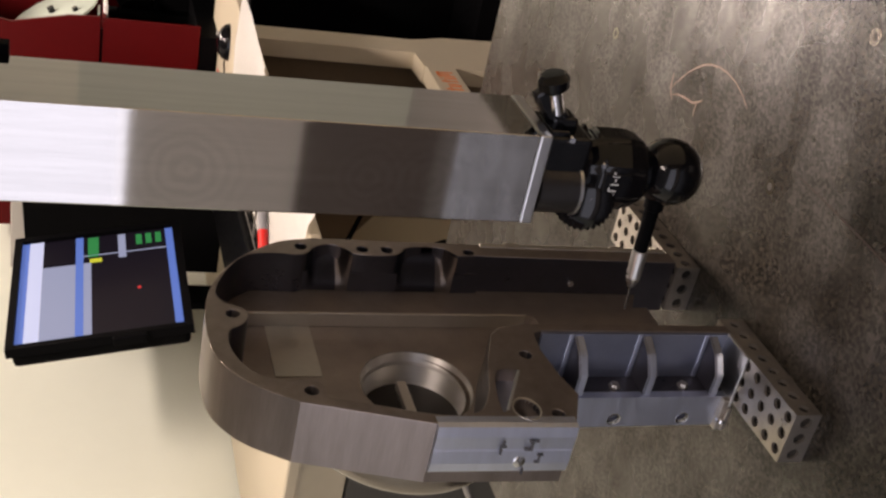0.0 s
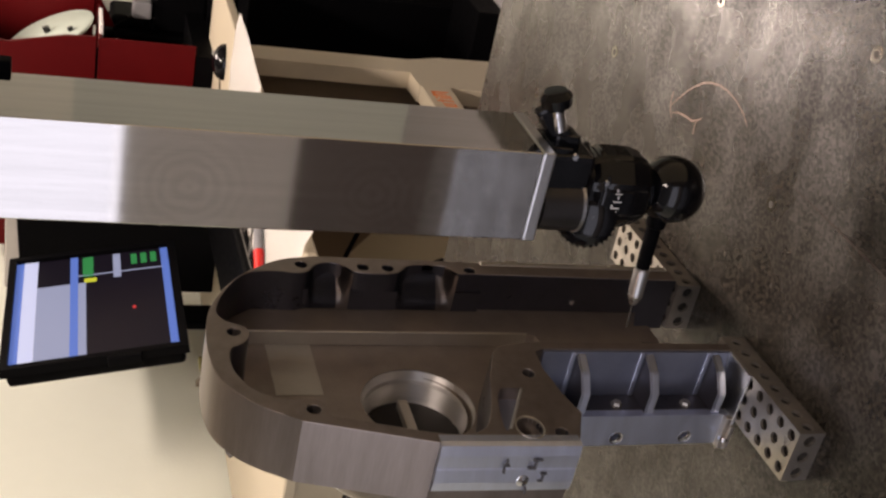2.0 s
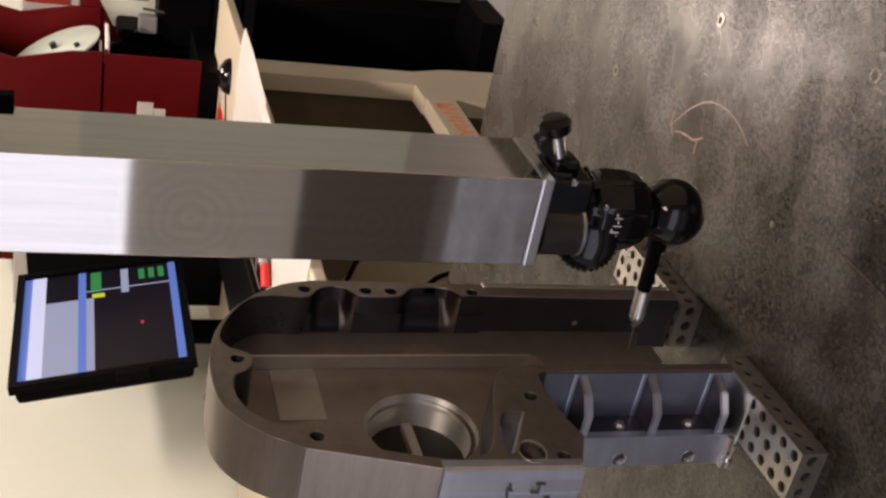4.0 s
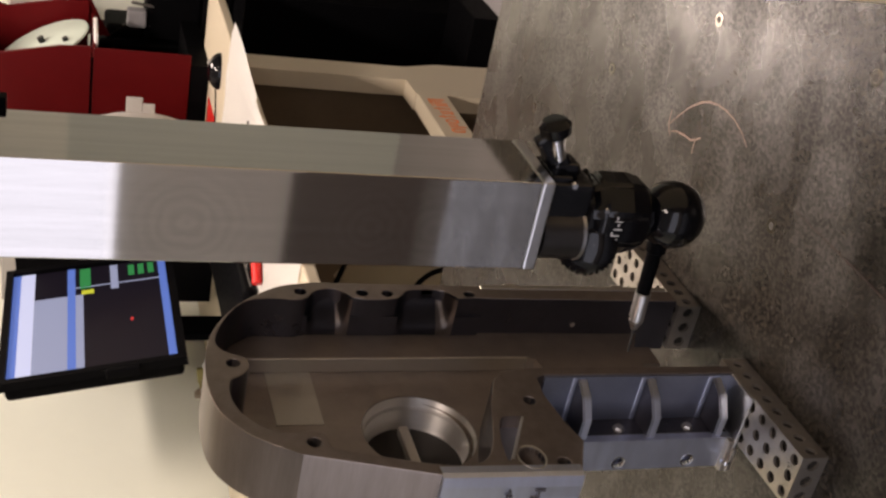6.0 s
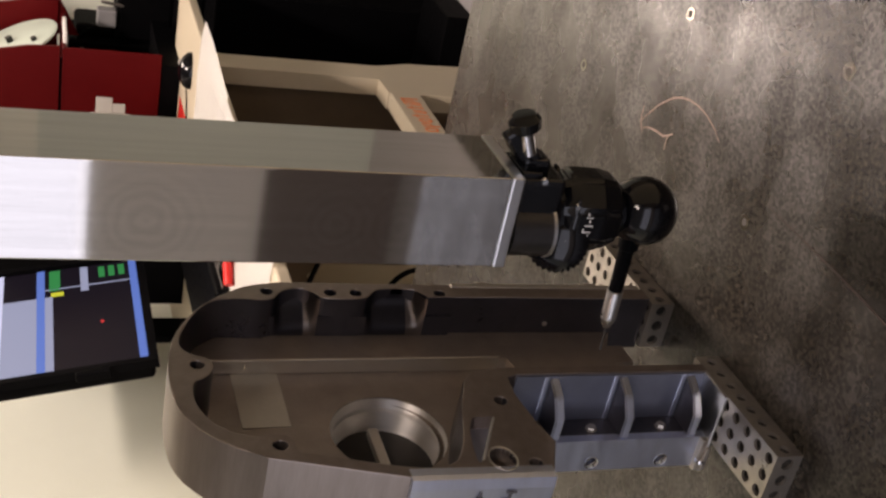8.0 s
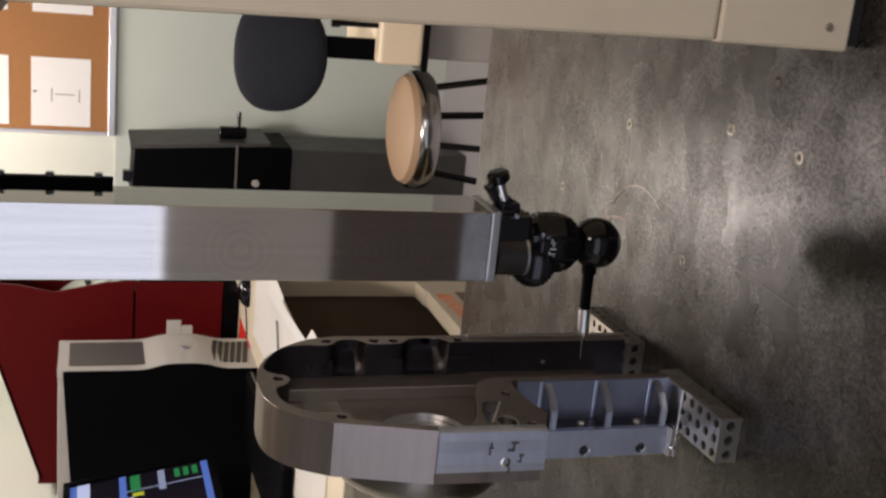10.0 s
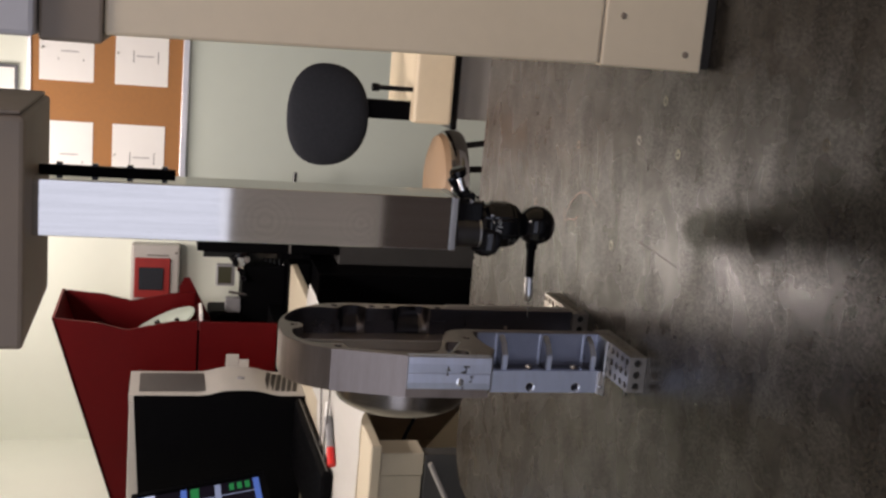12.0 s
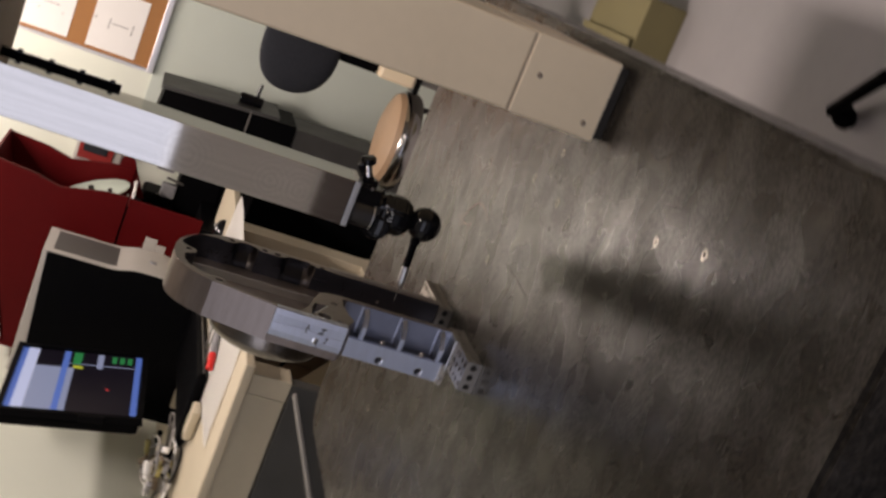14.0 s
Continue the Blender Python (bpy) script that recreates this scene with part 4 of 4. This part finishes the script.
ADAPTER = thing("power_adapter", pose(-0.975, 1.515, DZ + 0.006, 0, 0, -12), "small cream plastic power adapter on the papers", "adapter")
part("adapter_shell", box((-0.055, -0.028, 0.0), (0.055, 0.028, 0.026), 0.005), DESK, ADAPTER)
part("strain_relief", rod((-0.054, 0.0, 0.013), (-0.078, 0.0, 0.012), 0.006, 0.004), GREYDARK, ADAPTER, "", True)

JUNK = thing("connector_bundle", pose(-1.20, 1.64, DZ), "heap of grey and yellow plugs and cable ends", "cables")
for k in range(24):
    a = k * 0.9
    plug = join(box((-0.026, -0.010, 0), (0.014, 0.010, 0.017), 0.004), box((0.0145, -0.007, 0.003), (0.030, 0.007, 0.014), 0.002))
    part("plug", moved(plug, pose((0.03 + 0.0022 * k) * math.cos(a), 0.115 * math.sin(a * 1.3), 0.002 + 0.016 * (k % 6), 0, 8 * (k % 3) - 8, 40 * k)), (GREY, DESKIN, PAPER, GREYDARK, GREYMID, PAPER, RUBBER, YELLOW)[k % 8], JUNK)
for k in range(12):
    tube([((0.05 + 0.005 * k) * math.cos(a + k), (0.09 + 0.006 * k) * math.sin(a + 0.6 * k), 0.012 + 0.010 * (k % 8) + 0.010 * math.sin(3 * a + k)) for a in [i * 0.6 for i in range(11)]], 0.0040, (GREYMID, YELLOW, RUBBER, GREY, GREYDARK, DESKIN, GREYMID, GREY, RUBBER, PAPER, GREY, GREYDARK)[k], "cable_end", JUNK)

MON = thing("computer_monitor", pose(-1.098, 1.90, DZ, 0, 0, 2), "black flat computer monitor showing measuring software", "monitor")


def monitor_parts():
    TILT = pose(0, 0, 0.164, 0, -10.4) @ pose(0, 0, -0.164)
    z0, z1, y0, y1 = 0.142, 0.574, -0.2635, 0.2635
    turn = Matrix(((0, -1, 0, 0), (1, 0, 0, 0), (0, 0, 1, 0), (0, 0, 0, 1)))
    case = part("bezel", moved(slab([[(y0, z0), (y1, z0), (y1, z1), (y0, z1)], [(y0 + .018, z0 + .022), (y1 - .018, z0 + .022), (y1 - .018, z1 - .018), (y0 + .018, z1 - .018)]], -0.012, 0.012), turn), RUBBER, MON, "black monitor bezel")
    part("back_shell", box((-0.05, y0 + 0.01, z0 + 0.01), (-0.008, y1 - 0.01, z1 - 0.01), 0.012), RUBBER, MON)
    part("button_bump", box((-0.012, y0 - 0.014, z0 + 0.11), (0.012, y0 + 0.002, z0 + 0.19), 0.004), RUBBER, case)
    part("stand", join(box((-0.085, -0.045, 0.01), (-0.06, 0.045, 0.24), 0.006), lathe([(0, 0), (0.11, 0), (0.11, 0.008), (0.03, 0.02), (0, 0.02)], 32, pose(-0.03, 0, 0))), RUBBER, MON)
    sy0, sy1, sz0, sz1 = y0 + .018, y1 - .018, z0 + .022, z1 - .018
    scr = part("screen", box((-0.004, sy0, sz0), (0.000, sy1, sz1)), SCR_DARK, MON, "lit screen with dark drawing area and blue bars")
    w, h = sy1 - sy0, sz1 - sz0

    def patch(name, u0, v0, u1, v1, mat, d):
        # u runs from the near side to the far side, v from the foot of the screen upwards
        part(name, box((0.0, sy0 + u0 * w, sz0 + v0 * h), (0.0008 * d, sy0 + u1 * w, sz0 + v1 * h)), mat, scr)
    patch("task_bar", 0, 0, 1, 0.05, SCR_BLUE, 1)
    patch("title_bar", 0, 0.95, 1, 1.0, SCR_BLUE, 1)
    patch("list_pane", 0, 0.55, 0.72, 0.95, SCR_PALE, 1)
    patch("pane_edge", 0, 0.60, 1, 0.65, SCR_BLUE, 2)
    patch("tool_bar", 0, 0.86, 1, 0.95, SCR_WHITE, 2)
    patch("dark_box", 0.74, 0.66, 0.98, 0.84, SCR_DARK, 2)
    patch("divider", 0.74, 0.32, 0.99, 0.37, SCR_PALE, 1)
    patch("divider_line", 0.79, 0.05, 0.80, 0.60, SCR_PALE, 1)
    patch("readout", 0.78, 0.50, 0.99, 0.57, SCR_GREEN, 1)
    patch("readout", 0.72, 0.48, 0.76, 0.56, SCR_YELLOW, 1)
    for k in range(3):
        patch("readout", 0.86, 0.08 + 0.065 * k, 0.97, 0.12 + 0.065 * k, SCR_GREEN, 1)
    patch("cursor", 0.40, 0.24, 0.425, 0.26, SCR_RED, 1)
    for ob in MON.children_recursive:
        if ob.name.split(".")[0] != "stand":
            ob.data.transform(TILT)


monitor_parts()

PC = thing("tower_computer", pose(-0.885, 2.33, DZ), "black tower computer with a grey front", "computer")
def pc_front(z):
    """How far the front swells forward, by height."""
    return 0.019 * math.exp(-((z - 0.22) / 0.095) ** 4)


def pc_parts():
    zs = [0.592 * k / 24 for k in range(25)]
    case = part("case_frame", box((-0.48, -0.007, 0.0), (-0.025, 0.24, 0.59), 0.004), GREY, PC, "pale grey steel case")
    plate = [(pc_front(z) - 0.0015, z) for z in zs[:-1]] + [(-0.004, 0.576), (-0.10, 0.570), (-0.478, 0.545), (-0.478, 0.0)]
    part("side_cover", slab([plate], -0.0105, -0.0075), RUBBER, PC, "black side cover")
    front = [(pc_front(z), z) for z in zs] + [(-0.024, z) for z in reversed(zs)]
    panel = part("front_panel", slab([front], -0.007, 0.246, 0.001), GREY, PC, "pale grey swelling front panel", True)
    part("drive_bay", box((-0.01, 0.03, 0.335), (0.0025, 0.222, 0.560), 0.002), BAYGREY, panel, "dark drive bays")
    part("power_button", lathe([(0, 0.004), (0.012, 0.004), (0.014, 0.0)], 20, pose(0.019, 0.12, 0.215, 0, 90)), GREYMID, panel, "round grey button", True)
    part("card_tab", box((0.0, 0.243, 0.216), (0.066, 0.25, 0.262), 0.002), GREY, panel, "pale tab at the front panel's edge")
    part("card_tab", box((0.0, 0.243, 0.180), (0.048, 0.249, 0.2155), 0.002), GREY, panel, "pale tab at the front panel's edge")
    for i in range(6):
        z = 0.022 + 0.020 * i
        part("vent_slot", moved(box((-0.01, -0.09, -0.0075), (0.003, 0.09, 0.0075), 0.001), pose(pc_front(z) - 0.001, 0.125, z, -8)), HOLE, panel, "dark bar for the shade of a vent slot")


pc_parts()

REDBOX = thing("red_cabinet", pose(0, 0, DZ), "red enamelled steel cabinet with one open side", "cabinet")
XB = -1.49


def bin_side(y0, y1):
    """A side sheet: sloping top, and a shallow dip in its open edge."""
    return slab([[(XB, 0.36), (-0.760, 0.36), (-0.765, 0.45), (-0.800, 0.615), (-0.775, 0.72), (-0.760, 0.882), (XB, 0.655)]], y0, y1)


part("plinth", box((XB + 0.01, 2.81, 0.0), (-0.80, 3.22, 0.06)), RUBBER, REDBOX, "black base")
part("near_side", bin_side(2.80, 2.812), RED, REDBOX, "red steel side with a sloping top")
part("far_side", bin_side(3.22, 3.232), RED, REDBOX)
part("lower_panel", box((XB, 2.803, 0.06), (-0.765, 2.815, 0.352), 0.003), RED, REDBOX, "red lower panel below a seam")
part("seam", box((XB + 0.01, 2.808, 0.350), (-0.80, 2.818, 0.362)), RUBBER, REDBOX)
part("back", box((XB - 0.012, 2.80, 0.06), (XB, 3.232, 0.665), 0.002), RED, REDBOX)
part("floor_sheet", box((XB, 2.82, 0.34), (-0.80, 3.22, 0.352), 0.002), RED, REDBOX)
part("hinge_plate", slab([[(-0.88, 0.29), (-0.70, 0.385), (-0.70, 0.405), (-0.74, 0.425), (-0.88, 0.425)]], 3.2335, 3.243), RED, REDBOX, "red triangular bracket")
part("end_sheet", moved(box((0, 2.80, 0), (0.76, 3.232, 0.01)), pose(-0.760, 0, 0.884, 0, 180 - 17.3)), RED, REDBOX)
DIAL = thing("dial_plate", pose(-0.86, 3.04, DZ + 0.336, 0, 0, 0), "pale green round dial plate leaning in the cabinet", "dial")
LEAN = pose(0.0, 0, 0.16, 0, 62, 0)
disc = part("disc", lathe([(0, 0), (0.148, 0), (0.152, 0.004), (0.152, 0.010), (0.142, 0.014), (0, 0.014)], 48, LEAN), MINT, DIAL, "", True)
part("dial_hub", lathe([(0, 0.014), (0.011, 0.014), (0.011, 0.032), (0, 0.034)], 16, LEAN), BLACK, disc, "small black hub", True)
part("dial_stop", lathe([(0, 0.014), (0.009, 0.014), (0.009, 0.026), (0, 0.027)], 12, LEAN @ pose(0.08, -0.07, 0)), BLACK, disc, "", True)
part("dial_foot", box((0.03, -0.10, 0.0), (0.09, 0.06, 0.012), 0.003), PAPER, DIAL, "white base strip")

SIGN = thing("wall_gauge", pose(-0.83, YB - 0.07, 0.68), "grey wall box with a red face and dark window", "wall box")
part("gauge_case", box((-0.080, 0.0, -0.100), (0.198, 0.07, 0.108), 0.012, 3), GREY, SIGN, "grey plastic case")
face = part("gauge_face", box((-0.036, -0.008, -0.058), (0.142, 0.001, 0.092), 0.003), GAUGERED, SIGN, "red face")
part("gauge_window", box((0.000, -0.011, -0.030), (0.100, -0.007, 0.074), 0.004), FABRIC, face, "dark window")
part("gauge_vent", box((0.150, -0.003, -0.050), (0.156, 0.001, 0.040), 0.001), GREYDARK, SIGN)
part("gauge_screw", lathe([(0, 0.003), (0.005, 0.002), (0.006, 0)], 12, pose(0.165, 0.0, -0.082, 90)), GREYDARK, SIGN, "", True)
part("gauge_ledge", box((-0.078, -0.022, -0.094), (-0.058, 0.0, 0.100), 0.005), GREY, SIGN, "grey ledge of the case")

BLK = thing("black_machine", pose(-0.62, 3.2, FZ), "dark machine stand with a crank handle", "machine")
part("cabinet_body", box((-0.30, -0.17, 0), (0.0, 0.34, 0.80), 0.006), RUBBER, BLK, "black lower cabinet")
# black box added and sized to cover the floor in the camera's view
part("plinth", box((-0.30, -0.44, 0.0), (0.08, -0.172, 0.10), 0.005), RUBBER, BLK, "low black box in front of the cabinet")
part("upper_body", slab([[(0.042, 0.70), (0.26, 0.70), (0.235, 1.27), (0.042, 1.28)]], 0.0, 0.3, 0.004), RUBBER, BLK, "black upper housing")
part("side_trim", slab([[(0.2605, 0.78), (0.275, 0.78), (0.250, 1.285), (0.235, 1.285)]], 0.002, 0.29), MACHINEGREY, BLK, "dark grey edge trim")
part("lower_body", box((0.0, 0.01, 0.0), (0.25, 0.29, 0.698), 0.006), MACHINEGREY, BLK, "dark grey lower front")
part("seam", box((0.044, -0.004, 0.90), (0.262, 0.004, 0.908)), GREYDARK, BLK)
part("panel_knob", rod((0.12, -0.012, 0.83), (0.12, 0.0, 0.83), 0.014), GREY, BLK, "", True)
crank = part("crank", join(rod((0.262, 0.1, 0.90), (0.30, 0.1, 0.90), 0.012), rod((0.29, 0.1, 0.86), (0.29, 0.1, 0.96), 0.024)), BLACK, BLK, "black crank", True)
part("crank_grip", rod((0.30, 0.1, 0.89), (0.37, 0.1, 0.888), 0.008), BLACK, crank, "", True)
part("top_lug", box((0.10, 0.05, 1.275), (0.14, 0.09, 1.31), 0.004), BLACK, BLK)

INST = thing("bench_instrument", pose(-0.76, 3.25, FZ + 0.802), "dark bench instrument with arms on the machine cabinet", "instrument")
part("instrument_base", box((-0.24, 0.0, 0.0), (0.13, 0.22, 0.10), 0.01), RUBBER, INST, "black base casting")
part("instrument_body", box((-0.14, 0.02, 0.1005), (0.112, 0.20, 0.288), 0.012), RUBBER, INST, "black instrument body")
part("instrument_tray", box((-0.205, 0.0, 0.1005), (-0.1405, 0.21, 0.445), 0.014), RUBBER, INST, "black tray wall")
part("instrument_hood", box((-0.140, 0.03, 0.2885), (-0.095, 0.20, 0.420), 0.014), RUBBER, INST, "black sloping hood")
part("instrument_column", box((0.135, 0.05, 0.0), (0.162, 0.09, 0.45), 0.004), BLACK, INST, "black upright")
arm = part("arm", rod((0.06, 0.06, 0.27), (0.14, 0.06, 0.335), 0.012), BLACK, INST, "", True)
part("arm_knuckle", lathe([(0, -0.02), (0.022, -0.02), (0.022, 0.02), (0, 0.02)], 16, pose(0.125, 0.03, 0.30, 90)), CHROME, arm, "", True)
panel = part("display_case", box((0.028, -0.012, 0.320), (0.120, 0.012, 0.396), 0.006), GREYMID, INST, "small grey display case")
part("display", box((0.040, -0.014, 0.334), (0.110, -0.0115, 0.388)), OLIVEDARK, panel, "dark green display")
part("pale_box", box((-0.090, 0.0, 0.2885), (-0.030, 0.05, 0.352), 0.006), GREYMID, INST, "grey sensor box")
for k in range(6):
    part("knob", lathe([(0, 0), (0.013, 0), (0.015, 0.004), (0.014, 0.022), (0, 0.024)], 14, pose(0.060 + 0.019 * k, 0.01 + 0.012 * (k % 3), 0.272 + 0.014 * (k * 5 % 4), 60 + 20 * (k % 3), 20 * k)), (BLACK, RUBBER, CHROME, BLACK, GREYDARK, BLACK)[k], INST, "", True)
for k in range(3):
    part("probe_rod", rod((-0.16 + 0.07 * k, 0.03, 0.25), (-0.17 + 0.085 * k, 0.0, 0.40 - 0.03 * k), 0.005), (CHROME, BLACK, GREYDARK)[k], INST, "", True)
tube([(-0.10, 0.01, 0.37), (-0.12, -0.01, 0.42), (-0.17, -0.01, 0.40), (-0.20, 0.0, 0.26)], 0.004, RUBBER, "lead", INST)

for k in range(9):
    part("spare_stylus", rod((0.113 - 0.002 * (k % 2), 0.03 + 0.016 * k, 0.115 + 0.018 * k), (0.130 + 0.004 * (k % 3), 0.03 + 0.016 * k, 0.115 + 0.018 * k), 0.006, 0.003), BLACK, INST, "", True)

CORKB = thing("cork_board", pose(-0.40, YB - 0.02, 0.60), "cork pin board with an aluminium frame", "pin board")
part("cork_sheet", box((0, 0.004, 0.0), (0.92, 0.018, 0.61)), CORK, CORKB, "orange-brown cork")
part("frame_strip", box((-0.015, -0.008, -0.028), (0.935, 0.018, 0.0), 0.003), ALU, CORKB, "aluminium frame strip")
part("frame_strip", box((-0.015, -0.004, 0.0), (0.0, 0.018, 0.61), 0.002), ALU, CORKB)
part("frame_strip", box((-0.015, -0.004, 0.61), (0.935, 0.018, 0.625), 0.002), ALU, CORKB)
for x, z in ((-0.385, 0.665), (-0.385, 0.960), (0.045, 0.660), (0.045, 0.962)):
    sheet = thing("pinned_sheet", pose(x, YB - 0.0185, z), "white printed sheet pinned to the cork board", "paper", "sheets on the cork board")
    part("sheet", box((0, 0, 0), (0.262, 0.002, 0.216)), PAPER, sheet)
    for px0, px1, pz in ((0.075, 0.085, 0.04), (0.075, 0.085, 0.14)):
        part("text_bar", box((px0 + 0.02, -0.0006, pz), (px1 + 0.06 * (z < 0.8), -0.0001, pz + 0.003)), INK, sheet)
    part("text_bar", box((0.12, -0.0006, 0.06), (0.126, -0.0001, 0.13)), INKPALE, sheet)
    part("pin", lathe([(0, 0.008), (0.005, 0.006), (0.005, 0)], 10, pose(0.131, 0, 0.205, 90)), GREY, sheet, "small pale pin", True)
FRAME = thing("wall_frame", pose(-0.138, YB - 0.012, 1.262), "white notice in a thin black frame", "picture frame")
part("notice", box((0, 0.004, 0), (0.235, 0.010, 0.30)), PAPER, FRAME)
for a, b in (((0, 0), (0.235, 0.012)), ((0, 0.288), (0.235, 0.30)), ((0, 0.012), (0.012, 0.288)), ((0.223, 0.012), (0.235, 0.288))):
    part("frame_edge", box((a[0], -0.002, a[1]), (b[0], 0.004, b[1])), INK, FRAME)

CHAIR = thing("office_chair", pose(0.112, 2.2, FZ), "office chair with a dark fabric oval back", "chair")
back = bmesh.new()
bmesh.ops.create_uvsphere(back, u_segments=36, v_segments=18, radius=1)
for v in back.verts:
    c = v.co
    n4 = (abs(c.x) ** 2.3 + abs(c.z) ** 2.3 + abs(c.y) ** 2.3) ** (1 / 2.3)
    c /= max(n4, 1e-6)
    c.x, c.y, c.z = c.x * (0.164 + 0.006 * c.z), c.y * 0.032 + 0.03 * c.x * c.x, c.z * 0.131
part("backrest", moved(back, pose(-0.012, 0, 0.921)), FABRIC, CHAIR, "dark fabric oval backrest", True)
part("post", box((-0.012, 0.0, 0.62), (0.050, 0.02, 0.80), 0.006), RUBBER, CHAIR, "black back post")
part("seat", box((-0.015, -0.05, 0.527), (0.40, 0.40, 0.655), 0.012, 3), CREAM, CHAIR, "cream padded seat")
part("seat_pan", box((-0.03, -0.04, 0.505), (0.39, 0.39, 0.526), 0.004), BLACK, CHAIR, "black seat pan")
part("pedestal", box((0.0, 0.02, 0.02), (0.36, 0.34, 0.505), 0.01), GREY, CHAIR, "grey boxed pedestal")
part("lever", join(rod((0.09, -0.02, 0.655), (0.09, -0.02, 0.77), 0.008), rod((0.09, -0.02, 0.765), (0.09, -0.02, 0.79), 0.013)), BLACK, CHAIR, "black lever", True)

STOOL = thing("round_stool", pose(-0.12, 2.36, FZ), "round stool with a tan seat and chrome rim", "stool")
part("cushion", lathe([(0, 0.530), (0.13, 0.528), (0.160, 0.516), (0.170, 0.497), (0, 0.496)], 48), TAN, STOOL, "tan vinyl cushion", True)
part("rim", lathe([(0.160, 0.436), (0.174, 0.438), (0.182, 0.450), (0.184, 0.470), (0.182, 0.488), (0.174, 0.498), (0.160, 0.499)], 48, None, True), DARKCHROME, STOOL, "chrome rim band", True)
part("seat_base", lathe([(0, 0.450), (0.15, 0.450), (0.16, 0.470), (0.16, 0.490), (0, 0.490)], 32), BLACK, STOOL, "", True)
for k in range(4):
    a = 0.5 + k * math.pi / 2
    part("leg", rod((0.13 * math.cos(a), 0.13 * math.sin(a), 0.46), (0.21 * math.cos(a), 0.21 * math.sin(a), 0.0), 0.011), BLACK, STOOL, "", True)

# ---- on the floor beyond the table ----
CASTER = thing("wheeled_base", pose(0.56, 0.53, FZ), "black caster and leg of a wheeled base on the floor", "caster")
part("wheel", lathe([(0, -0.012), (0.022, -0.012), (0.027, -0.008), (0.027, 0.008), (0.022, 0.012), (0, 0.012)], 24, pose(0, 0, 0.027, 90, 0, 30)), RUBBER, CASTER, "", True)
part("fork", box((-0.012, -0.016, 0.027), (0.014, 0.016, 0.062), 0.005), RUBBER, CASTER)
part("leg", rod((0.0, 0.0, 0.062), (0.10, -0.16, 0.085), 0.012, 0.015), RUBBER, CASTER, "black steel leg", True)
BOX = thing("floor_carton", pose(0.40, 1.52, FZ), "olive-brown carton standing on the floor", "carton")
part("carton_body", box((0, 0, 0), (0.26, 0.42, 0.12), 0.004), OLIVE, BOX)
part("flap", moved(box((0, 0, 0), (0.13, 0.42, 0.004)), pose(0.0, 0, 0.122, 0, -4)), OLIVE, BOX)
